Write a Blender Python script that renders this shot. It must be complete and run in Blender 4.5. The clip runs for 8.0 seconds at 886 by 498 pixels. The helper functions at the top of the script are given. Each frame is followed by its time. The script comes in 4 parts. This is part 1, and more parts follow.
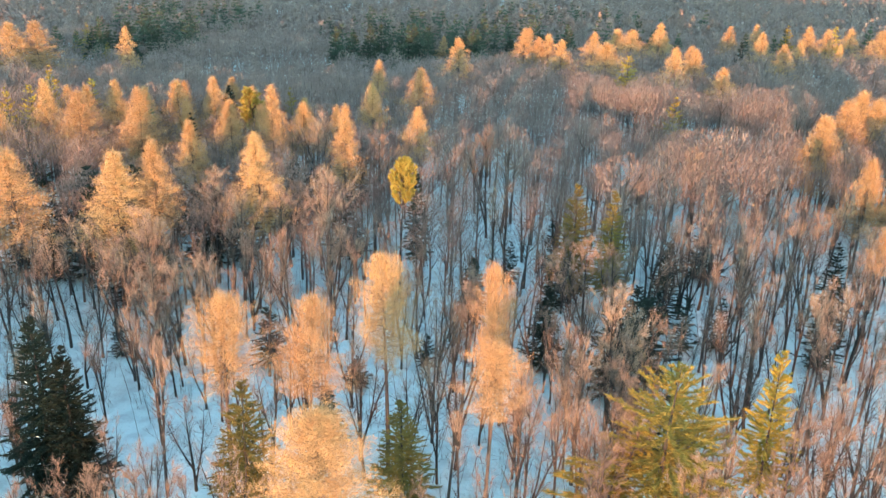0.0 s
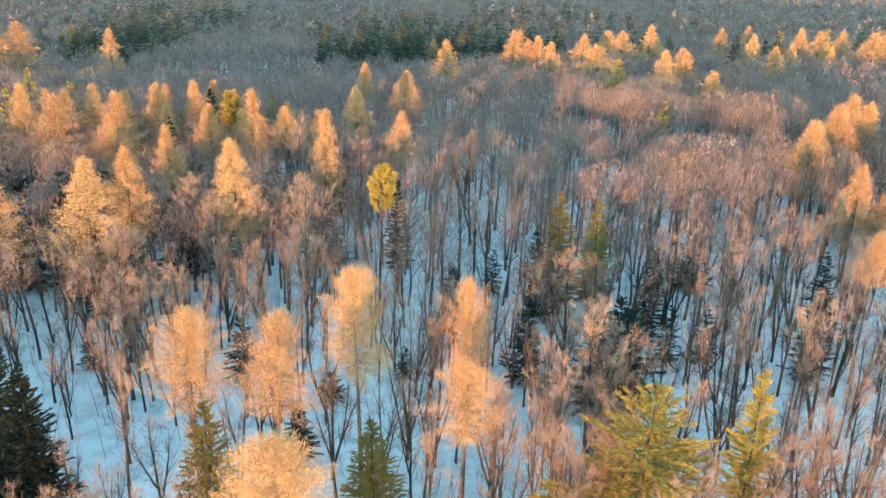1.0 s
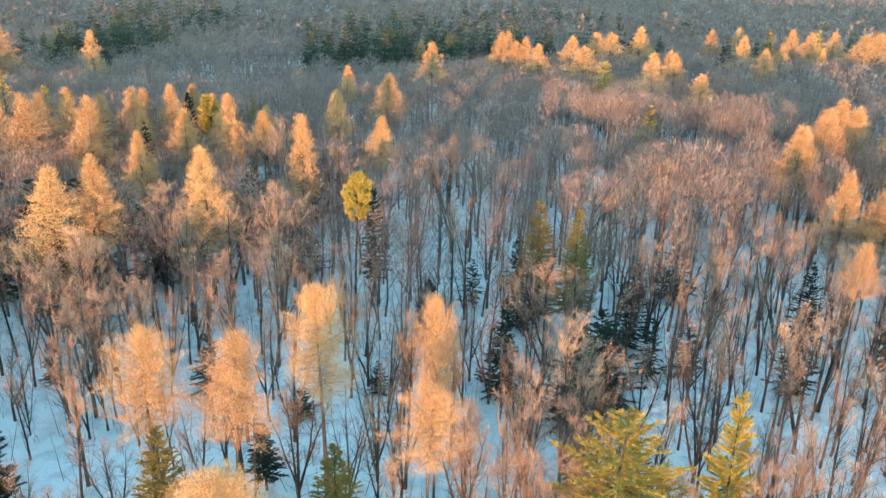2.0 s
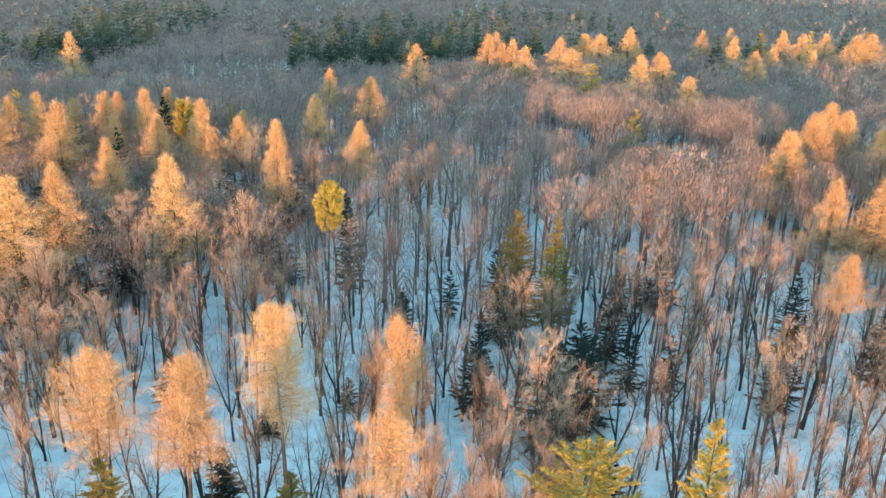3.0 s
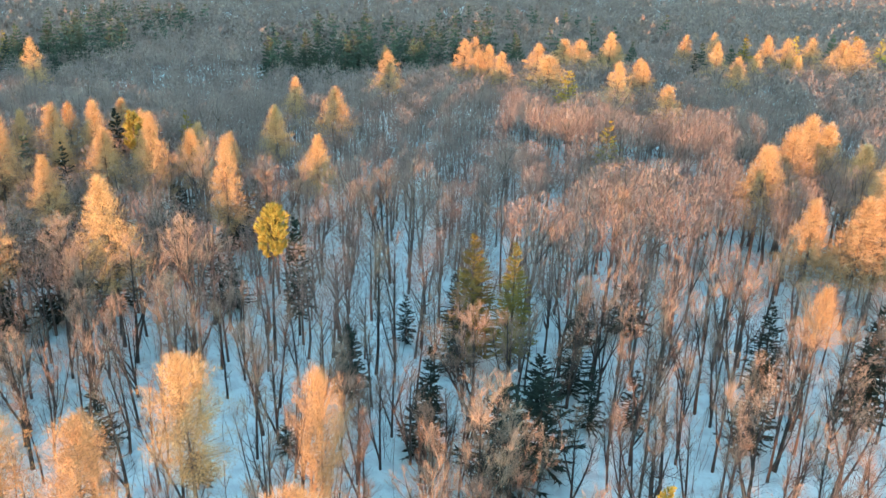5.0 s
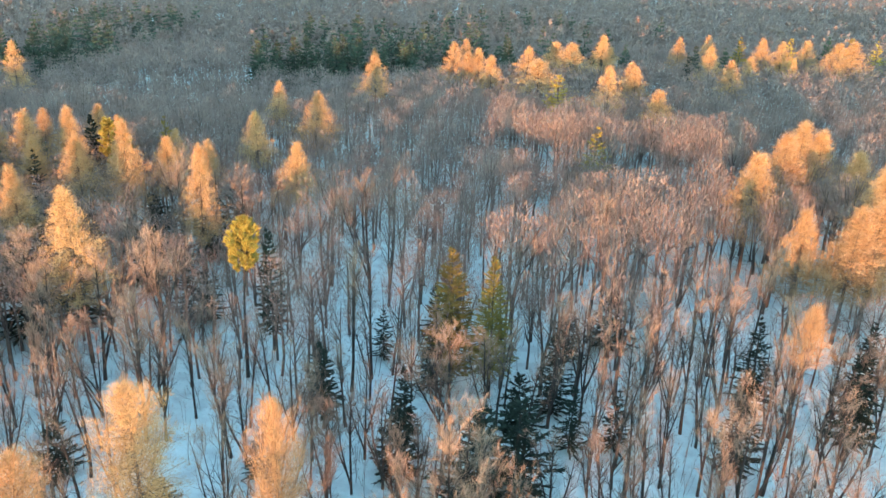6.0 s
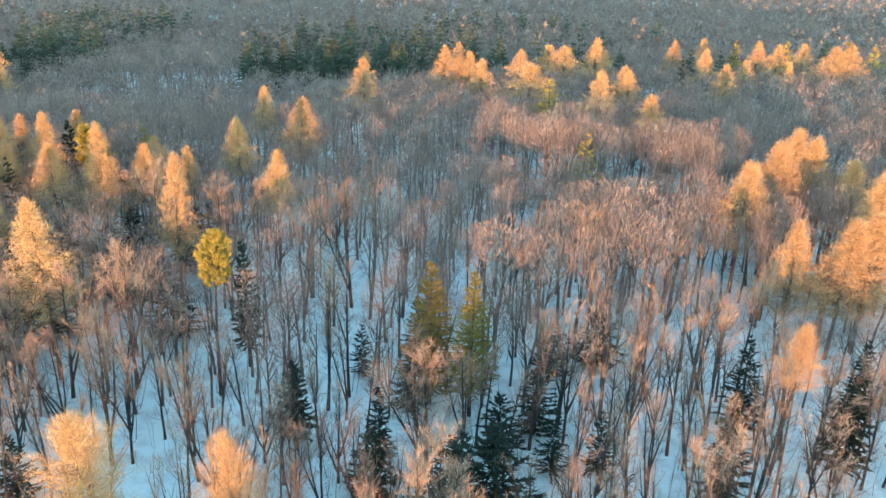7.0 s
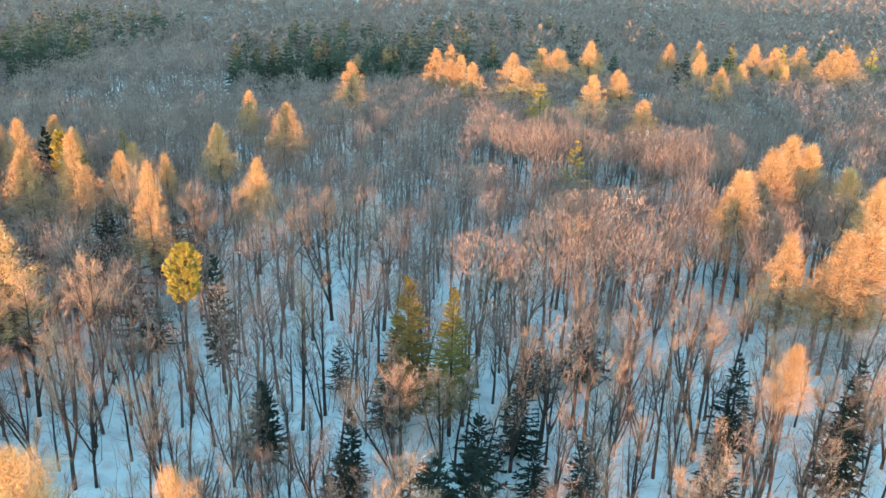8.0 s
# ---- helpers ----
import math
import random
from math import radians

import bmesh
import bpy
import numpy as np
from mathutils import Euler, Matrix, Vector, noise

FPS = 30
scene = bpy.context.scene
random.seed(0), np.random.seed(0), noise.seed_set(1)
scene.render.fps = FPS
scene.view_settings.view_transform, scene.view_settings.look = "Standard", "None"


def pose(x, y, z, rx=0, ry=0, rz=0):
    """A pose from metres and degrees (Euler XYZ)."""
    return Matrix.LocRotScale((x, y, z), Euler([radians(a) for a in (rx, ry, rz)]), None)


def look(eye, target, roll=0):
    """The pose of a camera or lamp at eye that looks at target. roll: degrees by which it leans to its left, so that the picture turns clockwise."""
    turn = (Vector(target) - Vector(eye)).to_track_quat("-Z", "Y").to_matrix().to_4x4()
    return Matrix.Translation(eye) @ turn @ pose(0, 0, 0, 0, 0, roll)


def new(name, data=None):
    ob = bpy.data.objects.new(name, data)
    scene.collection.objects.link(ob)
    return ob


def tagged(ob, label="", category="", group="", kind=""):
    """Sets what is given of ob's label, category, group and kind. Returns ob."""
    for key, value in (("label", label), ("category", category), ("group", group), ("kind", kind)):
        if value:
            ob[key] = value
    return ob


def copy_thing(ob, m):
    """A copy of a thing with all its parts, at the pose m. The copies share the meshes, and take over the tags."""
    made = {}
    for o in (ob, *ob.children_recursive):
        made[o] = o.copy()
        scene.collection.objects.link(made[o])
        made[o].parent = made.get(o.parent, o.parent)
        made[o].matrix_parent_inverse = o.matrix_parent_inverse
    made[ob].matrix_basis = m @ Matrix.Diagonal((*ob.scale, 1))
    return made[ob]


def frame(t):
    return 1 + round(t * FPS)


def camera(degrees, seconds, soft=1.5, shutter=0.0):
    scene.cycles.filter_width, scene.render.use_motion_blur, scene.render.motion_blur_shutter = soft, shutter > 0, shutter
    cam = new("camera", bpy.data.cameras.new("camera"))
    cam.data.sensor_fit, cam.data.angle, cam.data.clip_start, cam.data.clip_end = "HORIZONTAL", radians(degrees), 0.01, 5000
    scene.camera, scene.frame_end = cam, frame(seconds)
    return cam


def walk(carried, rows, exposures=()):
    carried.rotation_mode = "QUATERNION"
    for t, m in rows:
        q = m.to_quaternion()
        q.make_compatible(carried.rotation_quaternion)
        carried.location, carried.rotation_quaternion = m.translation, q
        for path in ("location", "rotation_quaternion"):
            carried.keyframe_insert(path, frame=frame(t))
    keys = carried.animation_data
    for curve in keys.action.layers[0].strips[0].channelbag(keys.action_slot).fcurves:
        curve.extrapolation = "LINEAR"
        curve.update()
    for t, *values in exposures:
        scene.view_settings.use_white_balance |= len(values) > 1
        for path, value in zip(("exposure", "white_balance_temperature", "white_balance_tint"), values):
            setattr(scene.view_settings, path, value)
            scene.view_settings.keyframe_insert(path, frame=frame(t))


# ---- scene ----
cam = camera(53.6, 8.0, soft=1.42)
METRES, EYE, TILT, LEAN, TURN = 35.5, 63.8, -22.9, -1.5, 0.0
ROWS = [
    (0.0, 0.0000, 0.0000, 0.0000, -0.00, 0.00, -0.00),
    (0.5, 0.0310, 0.0406, 0.0196, -0.12, 0.02, -0.02),
    (1.0, 0.0667, 0.0860, 0.0404, -0.28, -0.02, -0.00),
    (1.5, 0.1056, 0.1349, 0.0627, -0.42, -0.04, 0.03),
    (3.0, 0.2367, 0.2954, 0.1337, -0.80, -0.11, 0.15),
    (3.5, 0.2788, 0.3505, 0.1583, -0.93, -0.13, 0.18),
    (4.0, 0.3209, 0.4054, 0.1840, -1.02, -0.14, 0.21),
    (4.5, 0.3605, 0.4608, 0.2098, -1.12, -0.13, 0.22),
    (6.0, 0.4857, 0.6300, 0.2824, -1.27, -0.08, 0.27),
    (6.5, 0.5249, 0.6854, 0.3070, -1.29, -0.06, 0.27),
    (7.0, 0.5622, 0.7400, 0.3320, -1.31, -0.06, 0.23),
    (7.5, 0.6007, 0.7948, 0.3562, -1.31, -0.05, 0.19),
    (8.0, 0.6376, 0.8503, 0.3791, -1.35, -0.02, 0.18),
]
walk(cam, [(t, pose(0, 0, EYE, TILT, LEAN, TURN) @ pose(METRES * x, METRES * y, METRES * z, 90 + pitch, roll, yaw)) for t, x, y, z, yaw, pitch, roll in ROWS],
     exposures=[(0.0, 1.69, 5730, -4), (8.0, 1.79, 5730, -4)])

# ---- light ----
SUN_HEIGHT, SUN_SIDE = 4.0, 13.0          # degrees above the horizon; degrees left of straight behind the first view
world = bpy.data.worlds.new("winter_evening_sky")
scene.world = world
world.use_nodes = True
wn = world.node_tree.nodes
sky = wn.new("ShaderNodeTexSky")
sky.sky_type = "NISHITA"
sky.sun_disc = False
sky.sun_elevation = radians(SUN_HEIGHT)
sky.sun_rotation = radians(180 + SUN_SIDE)
sky.air_density, sky.dust_density, sky.ozone_density = 1.0, 0.0, 1.1
wn["Background"].inputs["Strength"].default_value = 0.41
world.node_tree.links.new(sky.outputs["Color"], wn["Background"].inputs["Color"])

sun_data = bpy.data.lights.new("sun", "SUN")
sun_data.energy, sun_data.angle, sun_data.color = 3.8, radians(0.55), (1.0, 0.395, 0.17)
sun = new("sun", sun_data)
away = Vector((-math.sin(radians(SUN_SIDE)), -math.cos(radians(SUN_SIDE)), math.tan(radians(SUN_HEIGHT))))
sun.matrix_world = look(away * 300, (0, 0, 0))


# ---- materials ----
def material(name, dark, light, rough, scale=1.5, fine=14.0, by="object", bump=0.0, hue=0.0, vary=0.24):
    """A rough natural surface: two scales of noise between two colours, and a shift from one thing to the next."""
    m = bpy.data.materials.new(name)
    m.use_nodes = True
    n, l = m.node_tree.nodes, m.node_tree.links
    bsdf = n["Principled BSDF"]
    bsdf.inputs["Roughness"].default_value = rough
    bsdf.inputs["Specular IOR Level"].default_value = 0.25
    geo = n.new("ShaderNodeNewGeometry")
    broad = n.new("ShaderNodeTexNoise")
    broad.inputs["Scale"].default_value = scale
    small = n.new("ShaderNodeTexNoise")
    small.inputs["Scale"].default_value = fine
    small.inputs["Detail"].default_value = 4
    for tex in (broad, small):
        l.new(geo.outputs["Position"], tex.inputs["Vector"])
    mix = n.new("ShaderNodeMath")
    mix.operation = "ADD"
    l.new(broad.outputs["Fac"], mix.inputs[0])
    l.new(small.outputs["Fac"], mix.inputs[1])
    half = n.new("ShaderNodeMath")
    half.operation = "MULTIPLY_ADD"
    half.inputs[1].default_value, half.inputs[2].default_value = 1.1, -0.6
    l.new(mix.outputs[0], half.inputs[0])
    ramp = n.new("ShaderNodeMix")
    ramp.data_type = "RGBA"
    ramp.inputs["A"].default_value, ramp.inputs["B"].default_value = (*dark, 1), (*light, 1)
    l.new(half.outputs[0], ramp.inputs["Factor"])
    shade = n.new("ShaderNodeHueSaturation")
    l.new(ramp.outputs["Result"], shade.inputs["Color"])
    span = n.new("ShaderNodeMapRange")
    span.inputs["To Min"].default_value, span.inputs["To Max"].default_value = 1 - vary, 1 + vary
    turn = n.new("ShaderNodeMapRange")
    turn.inputs["To Min"].default_value, turn.inputs["To Max"].default_value = 0.5 - hue, 0.5 + hue
    if by == "object":
        info = n.new("ShaderNodeObjectInfo")
        source = info.outputs["Random"]
    else:
        cell = n.new("ShaderNodeTexNoise")
        cell.inputs["Scale"].default_value = 0.16
        cell.inputs["Detail"].default_value = 1
        l.new(geo.outputs["Position"], cell.inputs["Vector"])
        source = cell.outputs["Fac"]
        for r in (span, turn):
            r.inputs["From Min"].default_value, r.inputs["From Max"].default_value = 0.3, 0.7
    for r in (span, turn):
        l.new(source, r.inputs["Value"])
    l.new(span.outputs["Result"], shade.inputs["Value"])
    l.new(turn.outputs["Result"], shade.inputs["Hue"])
    l.new(shade.outputs["Color"], bsdf.inputs["Base Color"])
    if bump:
        b = n.new("ShaderNodeBump")
        b.inputs["Strength"].default_value, b.inputs["Distance"].default_value = bump, 0.05
        l.new(small.outputs["Fac"], b.inputs["Height"])
        l.new(b.outputs["Normal"], bsdf.inputs["Normal"])
    return m


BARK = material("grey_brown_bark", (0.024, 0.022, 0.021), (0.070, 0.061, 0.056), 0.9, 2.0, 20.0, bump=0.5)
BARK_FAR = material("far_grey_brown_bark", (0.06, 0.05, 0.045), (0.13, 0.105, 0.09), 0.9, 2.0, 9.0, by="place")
TWIG = material("reddish_brown_twigs", (0.215, 0.154, 0.120), (0.42, 0.305, 0.230), 0.8, 0.5, 6.0, hue=0.008)
# Greyer than TWIG: the haze of distance is put into this colour.
TWIG_HAZED = material("hazed_grey_brown_twigs", (0.189, 0.143, 0.125), (0.368, 0.273, 0.231), 0.8, 0.4, 3.0, by="place", hue=0.008)
LARCH = material("straw_gold_larch_twigs", (0.39, 0.243, 0.122), (0.60, 0.392, 0.195), 0.8, 0.5, 5.0, hue=0.006, vary=0.10)
LARCH_BARK = material("larch_bark", (0.055, 0.045, 0.04), (0.125, 0.096, 0.08), 0.9, 2.0, 18.0, bump=0.5)
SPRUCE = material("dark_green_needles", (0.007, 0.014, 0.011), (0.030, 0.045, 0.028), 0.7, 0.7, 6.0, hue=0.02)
# Far spruces: haze put into the base colour, paler and bluer than SPRUCE.
HAZED_NEEDLES = material("hazed_blue_green_needles", (0.034, 0.052, 0.042), (0.11, 0.135, 0.08), 0.7, 0.35, 3.0, hue=0.025)
HAZED_NEEDLES_ROWS = material("far_hazed_blue_green_needles", (0.038, 0.056, 0.047), (0.115, 0.14, 0.085), 0.7, 0.35, 3.0, by="place", hue=0.025)
FIR = material("olive_green_needles", (0.14, 0.115, 0.025), (0.54, 0.40, 0.075), 0.7, 0.7, 6.0, hue=0.012)
OLIVE = material("dark_olive_needles", (0.05, 0.054, 0.018), (0.40, 0.30, 0.065), 0.7, 0.7, 6.0, hue=0.012)
PINE = material("yellow_green_needles", (0.12, 0.112, 0.03), (0.44, 0.345, 0.08), 0.7, 0.7, 6.0, hue=0.012)


def snow_material():
    m = bpy.data.materials.new("trodden_snow")
    m.use_nodes = True
    n, l = m.node_tree.nodes, m.node_tree.links
    bsdf = n["Principled BSDF"]
    bsdf.inputs["Roughness"].default_value = 0.65
    geo = n.new("ShaderNodeNewGeometry")
    litter = n.new("ShaderNodeTexNoise")
    litter.inputs["Scale"].default_value, litter.inputs["Detail"].default_value = 0.41, 7
    fine = n.new("ShaderNodeTexNoise")
    fine.inputs["Scale"].default_value, fine.inputs["Detail"].default_value = 2.2, 6
    for tex in (litter, fine):
        l.new(geo.outputs["Position"], tex.inputs["Vector"])
    ramp = n.new("ShaderNodeValToRGB")
    ramp.color_ramp.elements[0].position, ramp.color_ramp.elements[1].position = 0.30, 0.55
    ramp.color_ramp.elements[0].color, ramp.color_ramp.elements[1].color = (0.60, 0.64, 0.64, 1), (0.82, 0.90, 0.89, 1)
    l.new(litter.outputs["Fac"], ramp.inputs["Fac"])
    l.new(ramp.outputs["Color"], bsdf.inputs["Base Color"])
    add = n.new("ShaderNodeMath")
    add.operation = "ADD"
    l.new(litter.outputs["Fac"], add.inputs[0])
    l.new(fine.outputs["Fac"], add.inputs[1])
    b = n.new("ShaderNodeBump")
    b.inputs["Strength"].default_value, b.inputs["Distance"].default_value = 0.6, 0.35
    l.new(add.outputs[0], b.inputs["Height"])
    l.new(b.outputs["Normal"], bsdf.inputs["Normal"])
    return m


SNOW = snow_material()


# ---- ground ----
def ground_height(x, y):
    """Level near by; a hollow falls away early on the left, later behind the far rise, and the far slope goes on down."""
    x, y = np.asarray(x, float), np.asarray(y, float)
    side = np.clip((x + 20) / 60, 0, 1)
    fall = np.clip((y - 207 - 60 * side) / 95, 0, 1)
    fall = fall * fall * (3 - 2 * fall)
    swell = 0.35 * np.sin(0.11 * x + 0.6) * np.cos(0.09 * y) + 0.25 * np.sin(0.23 * x - 0.17 * y)
    return swell - fall * (7.4 - 1.4 * side) - 0.077 * np.clip(y - 330 - 30 * side, 0, 230) - 0.055 * np.clip(y - 560 - 30 * side, 0, 400)


def mesh_of(name, verts, tris, slots, which=None):
    me = bpy.data.meshes.new(name)
    me.from_pydata(np.asarray(verts, float).tolist(), [], np.asarray(tris, int).tolist())
    for m in slots:
        me.materials.append(m)
    if which is not None:
        me.polygons.foreach_set("material_index", np.asarray(which, np.int32))
    me.update()
    return me


def make_ground():
    near = np.arange(-260, 880.1, 8.0)
    far = np.array([920, 1300, 1800, 3000.0])
    xs = np.concatenate((-far[::-1], np.arange(-500, 500.1, 8.0), far))
    ys = np.concatenate((-far[::-1], near, far))
    gx, gy = np.meshgrid(xs, ys)
    verts = np.stack((gx, gy, ground_height(gx, gy)), -1).reshape(-1, 3)
    w, h = len(xs), len(ys)
    i = (np.arange(h - 1)[:, None] * w + np.arange(w - 1)[None]).ravel()
    tris = np.concatenate((np.stack((i, i + 1, i + w + 1), -1), np.stack((i, i + w + 1, i + w), -1)))
    me = mesh_of("ground", verts, tris, [SNOW])
    me.polygons.foreach_set("use_smooth", np.ones(len(tris), bool))
    tagged(new("ground", me), "snow-covered forest floor with scattered litter", "ground", kind="structure")


make_ground()


# ---- growing trees ----
class Growth:
    """Gathers tapered stems and twigs as triangles."""

    def __init__(self, seed):
        self.r = np.random.RandomState(seed)
        self.v, self.f, self.n = [], [], 0

    def add(self, verts, tris):
        self.v.append(verts)
        self.f.append(tris + self.n)
        self.n += len(verts)

    def stem(self, pts, radii, sides):
        """A tapered tube along a line of points, closed to a point at its tip."""
        pts = np.asarray(pts, float)
        k = len(pts)
        way = np.gradient(pts, axis=0)
        way /= np.linalg.norm(way, axis=1)[:, None] + 1e-9
        ref = np.array([1.0, 0, 0]) if abs(way[0][0]) < 0.8 else np.array([0, 1.0, 0])
        u = np.cross(way, ref)
        u /= np.linalg.norm(u, axis=1)[:, None] + 1e-9
        w = np.cross(way, u)
        a = np.arange(sides) * 2 * np.pi / sides
        ring = (u[:, None] * np.cos(a)[None, :, None] + w[:, None] * np.sin(a)[None, :, None]) * np.asarray(radii)[:, None, None]
        verts = (pts[:, None] + ring).reshape(-1, 3)
        s = np.arange(sides)
        t = (s + 1) % sides
        tris = []
        for j in range(k - 1):
            b, c = j * sides, (j + 1) * sides
            tris += [np.stack((b + s, b + t, c + t), -1), np.stack((b + s, c + t, c + s), -1)]
        self.add(verts, np.concatenate(tris))

    def line(self, start, way, length, count, wander=0.1, lift=0.0):
        """Points of a wandering shoot that bends upwards by lift."""
        pts = [np.asarray(start, float)]
        way = np.asarray(way, float) / np.linalg.norm(way)
        for _ in range(count):
            way = way + self.r.normal(0, wander, 3) + np.array([0, 0, lift])
            way /= np.linalg.norm(way)
            pts.append(pts[-1] + way * length / count)
        return np.array(pts)

    def twigs(self, base, way, length, width):
        """Fine tapering shoots, a triangle each."""
        n = len(base)
        if not n:
            return
        way = way / (np.linalg.norm(way, axis=1)[:, None] + 1e-9)
        side = np.cross(way, self.r.normal(0, 1, (n, 3)))
        side /= np.linalg.norm(side, axis=1)[:, None] + 1e-9
        side *= np.asarray(width).reshape(-1, 1) * 0.5
        verts = np.stack((base - side, base + side, base + way * np.asarray(length).reshape(-1, 1)), 1).reshape(-1, 3)
        self.add(verts, np.arange(3 * n).reshape(n, 3))

    def done(self):
        if not self.v:
            return np.zeros((0, 3)), np.zeros((0, 3), int)
        return np.concatenate(self.v), np.concatenate(self.f)


def along(pts, s):
    """Places at the shares s of a line of points, and its direction there."""
    k = len(pts) - 1
    q = np.clip(np.asarray(s) * k, 0, k - 1e-6)
    i = q.astype(int)
    d = pts[i + 1] - pts[i]
    return pts[i] + d * (q - i)[:, None], d / (np.linalg.norm(d, axis=1)[:, None] + 1e-9)


def bare_tree(seed, tall, stems, spread, limbs, twigs, thick, low=0.42, shoots=3, sides=6):
    """A leafless broadleaf tree: slender forked stems, upswept limbs and a haze of twigs."""
    wood, crown = Growth(seed), Growth(seed + 5000)
    r = wood.r
    lines = []
    radius = tall * r.uniform(0.0085, 0.012)
    main = wood.line((0, 0, -0.4), (r.normal(0, 0.03), r.normal(0, 0.03), 1), tall * 0.96, 8, 0.028, 0.03)
    wood.stem(main, radius * np.array([1.25, 1, 0.9, 0.8, 0.68, 0.55, 0.4, 0.24, 0.06]), sides)
    lines.append((main, tall, radius))
    for _ in range(stems - 1):
        s = r.uniform(0.05, 0.45)
        p, d = along(main, [s])
        a = r.uniform(0, 2 * np.pi)
        lean = r.uniform(0.2, 0.42)
        length = tall * (0.97 - s) * r.uniform(0.82, 1.0)
        fork = wood.line(p[0], d[0] + lean * np.array([np.cos(a), np.sin(a), 0]), length, 6, 0.045, 0.07)
        wood.stem(fork, radius * (0.85 - 0.6 * s) * np.array([1, 0.9, 0.78, 0.64, 0.48, 0.3, 0.06]), max(4, sides - 1))
        lines.append((fork, length, radius * 0.7))
    starts, ends = [], []
    for line, length, rad in lines:
        first = low if line is main else 0.25
        for s in r.uniform(first, 0.97, max(4, int(limbs * 1.6 * length / tall))):
            p, d = along(line, [s])
            a = r.uniform(0, 2 * np.pi)
            out = np.array([np.cos(a), np.sin(a), 0]) * r.uniform(0.3, 0.8) * spread + d[0]
            u = (s - first) / (1 - first)
            limb_long = tall * (0.08 + 0.10 * (1 - u) ** 0.75 * min(0.6 + 1.6 * u, 1)) * r.uniform(0.65, 1.2)
            limb = wood.line(p[0], out, limb_long, 4, 0.09, 0.10 if spread < 1.25 else 0.05)
            wood.stem(limb, rad * (0.40 - 0.26 * s) * np.array([1, 0.75, 0.5, 0.3, 0.05]) + 0.004, 3)
            starts.append(limb[1:-1]), ends.append(limb[2:])
            for q in r.uniform(0.15, 0.97, shoots):
                b, e = along(limb, [q])
                shoot = crown.line(b[0], e[0] + r.normal(0, 0.5, 3) + np.array([0, 0, 0.3]), limb_long * r.uniform(0.3, 0.6), 1)
                crown.stem(shoot, np.array([0.013, 0.004]) * thick, 3)
                starts.append(shoot[:1]), ends.append(shoot[1:])
        for s in r.uniform(0.2, 0.7, int(limbs * 1.9 * length / tall)):
            p, d = along(line, [s])
            a = r.uniform(0, 2 * np.pi)
            side = wood.line(p[0], np.array([np.cos(a), np.sin(a), 0]) + d[0] * r.uniform(0.4, 1.4), tall * r.uniform(0.06, 0.16), 4, 0.14, 0.12)
            wood.stem(side, np.array([0.032, 0.026, 0.02, 0.014, 0.004]), 3)
            for q in r.uniform(0.3, 0.9, 2):
                b, e = along(side, [q])
                wood.stem(wood.line(b[0], e[0] + r.normal(0, 0.45, 3), tall * r.uniform(0.03, 0.07), 1), np.array([0.014, 0.004]), 3)
        starts.append(line[-3:-1]), ends.append(line[-2:])
    starts, ends = np.concatenate(starts), np.concatenate(ends)
    span = np.linalg.norm(ends - starts, axis=1)
    heft = span * (np.clip(ends[:, 2] / tall, 0.1, 1.1) ** 1.6)
    pick = crown.r.choice(len(starts), twigs, p=heft / heft.sum())
    share = crown.r.uniform(0.05, 1, (twigs, 1))
    b = starts[pick] * (1 - share) + ends[pick] * share
    w = (ends - starts)[pick] / span[pick][:, None] + crown.r.normal(0, 0.5, (twigs, 3)) + np.array([0, 0, 0.3])
    crown.twigs(b, w, crown.r.uniform(0.3, 1.0, twigs), crown.r.uniform(0.018, 0.036, twigs) * thick)
    return wood.done(), crown.done()


def larch_shape(s, full):
    return np.clip(s / 0.2, 0.05, 1) ** 0.6 * (1 - s) ** full


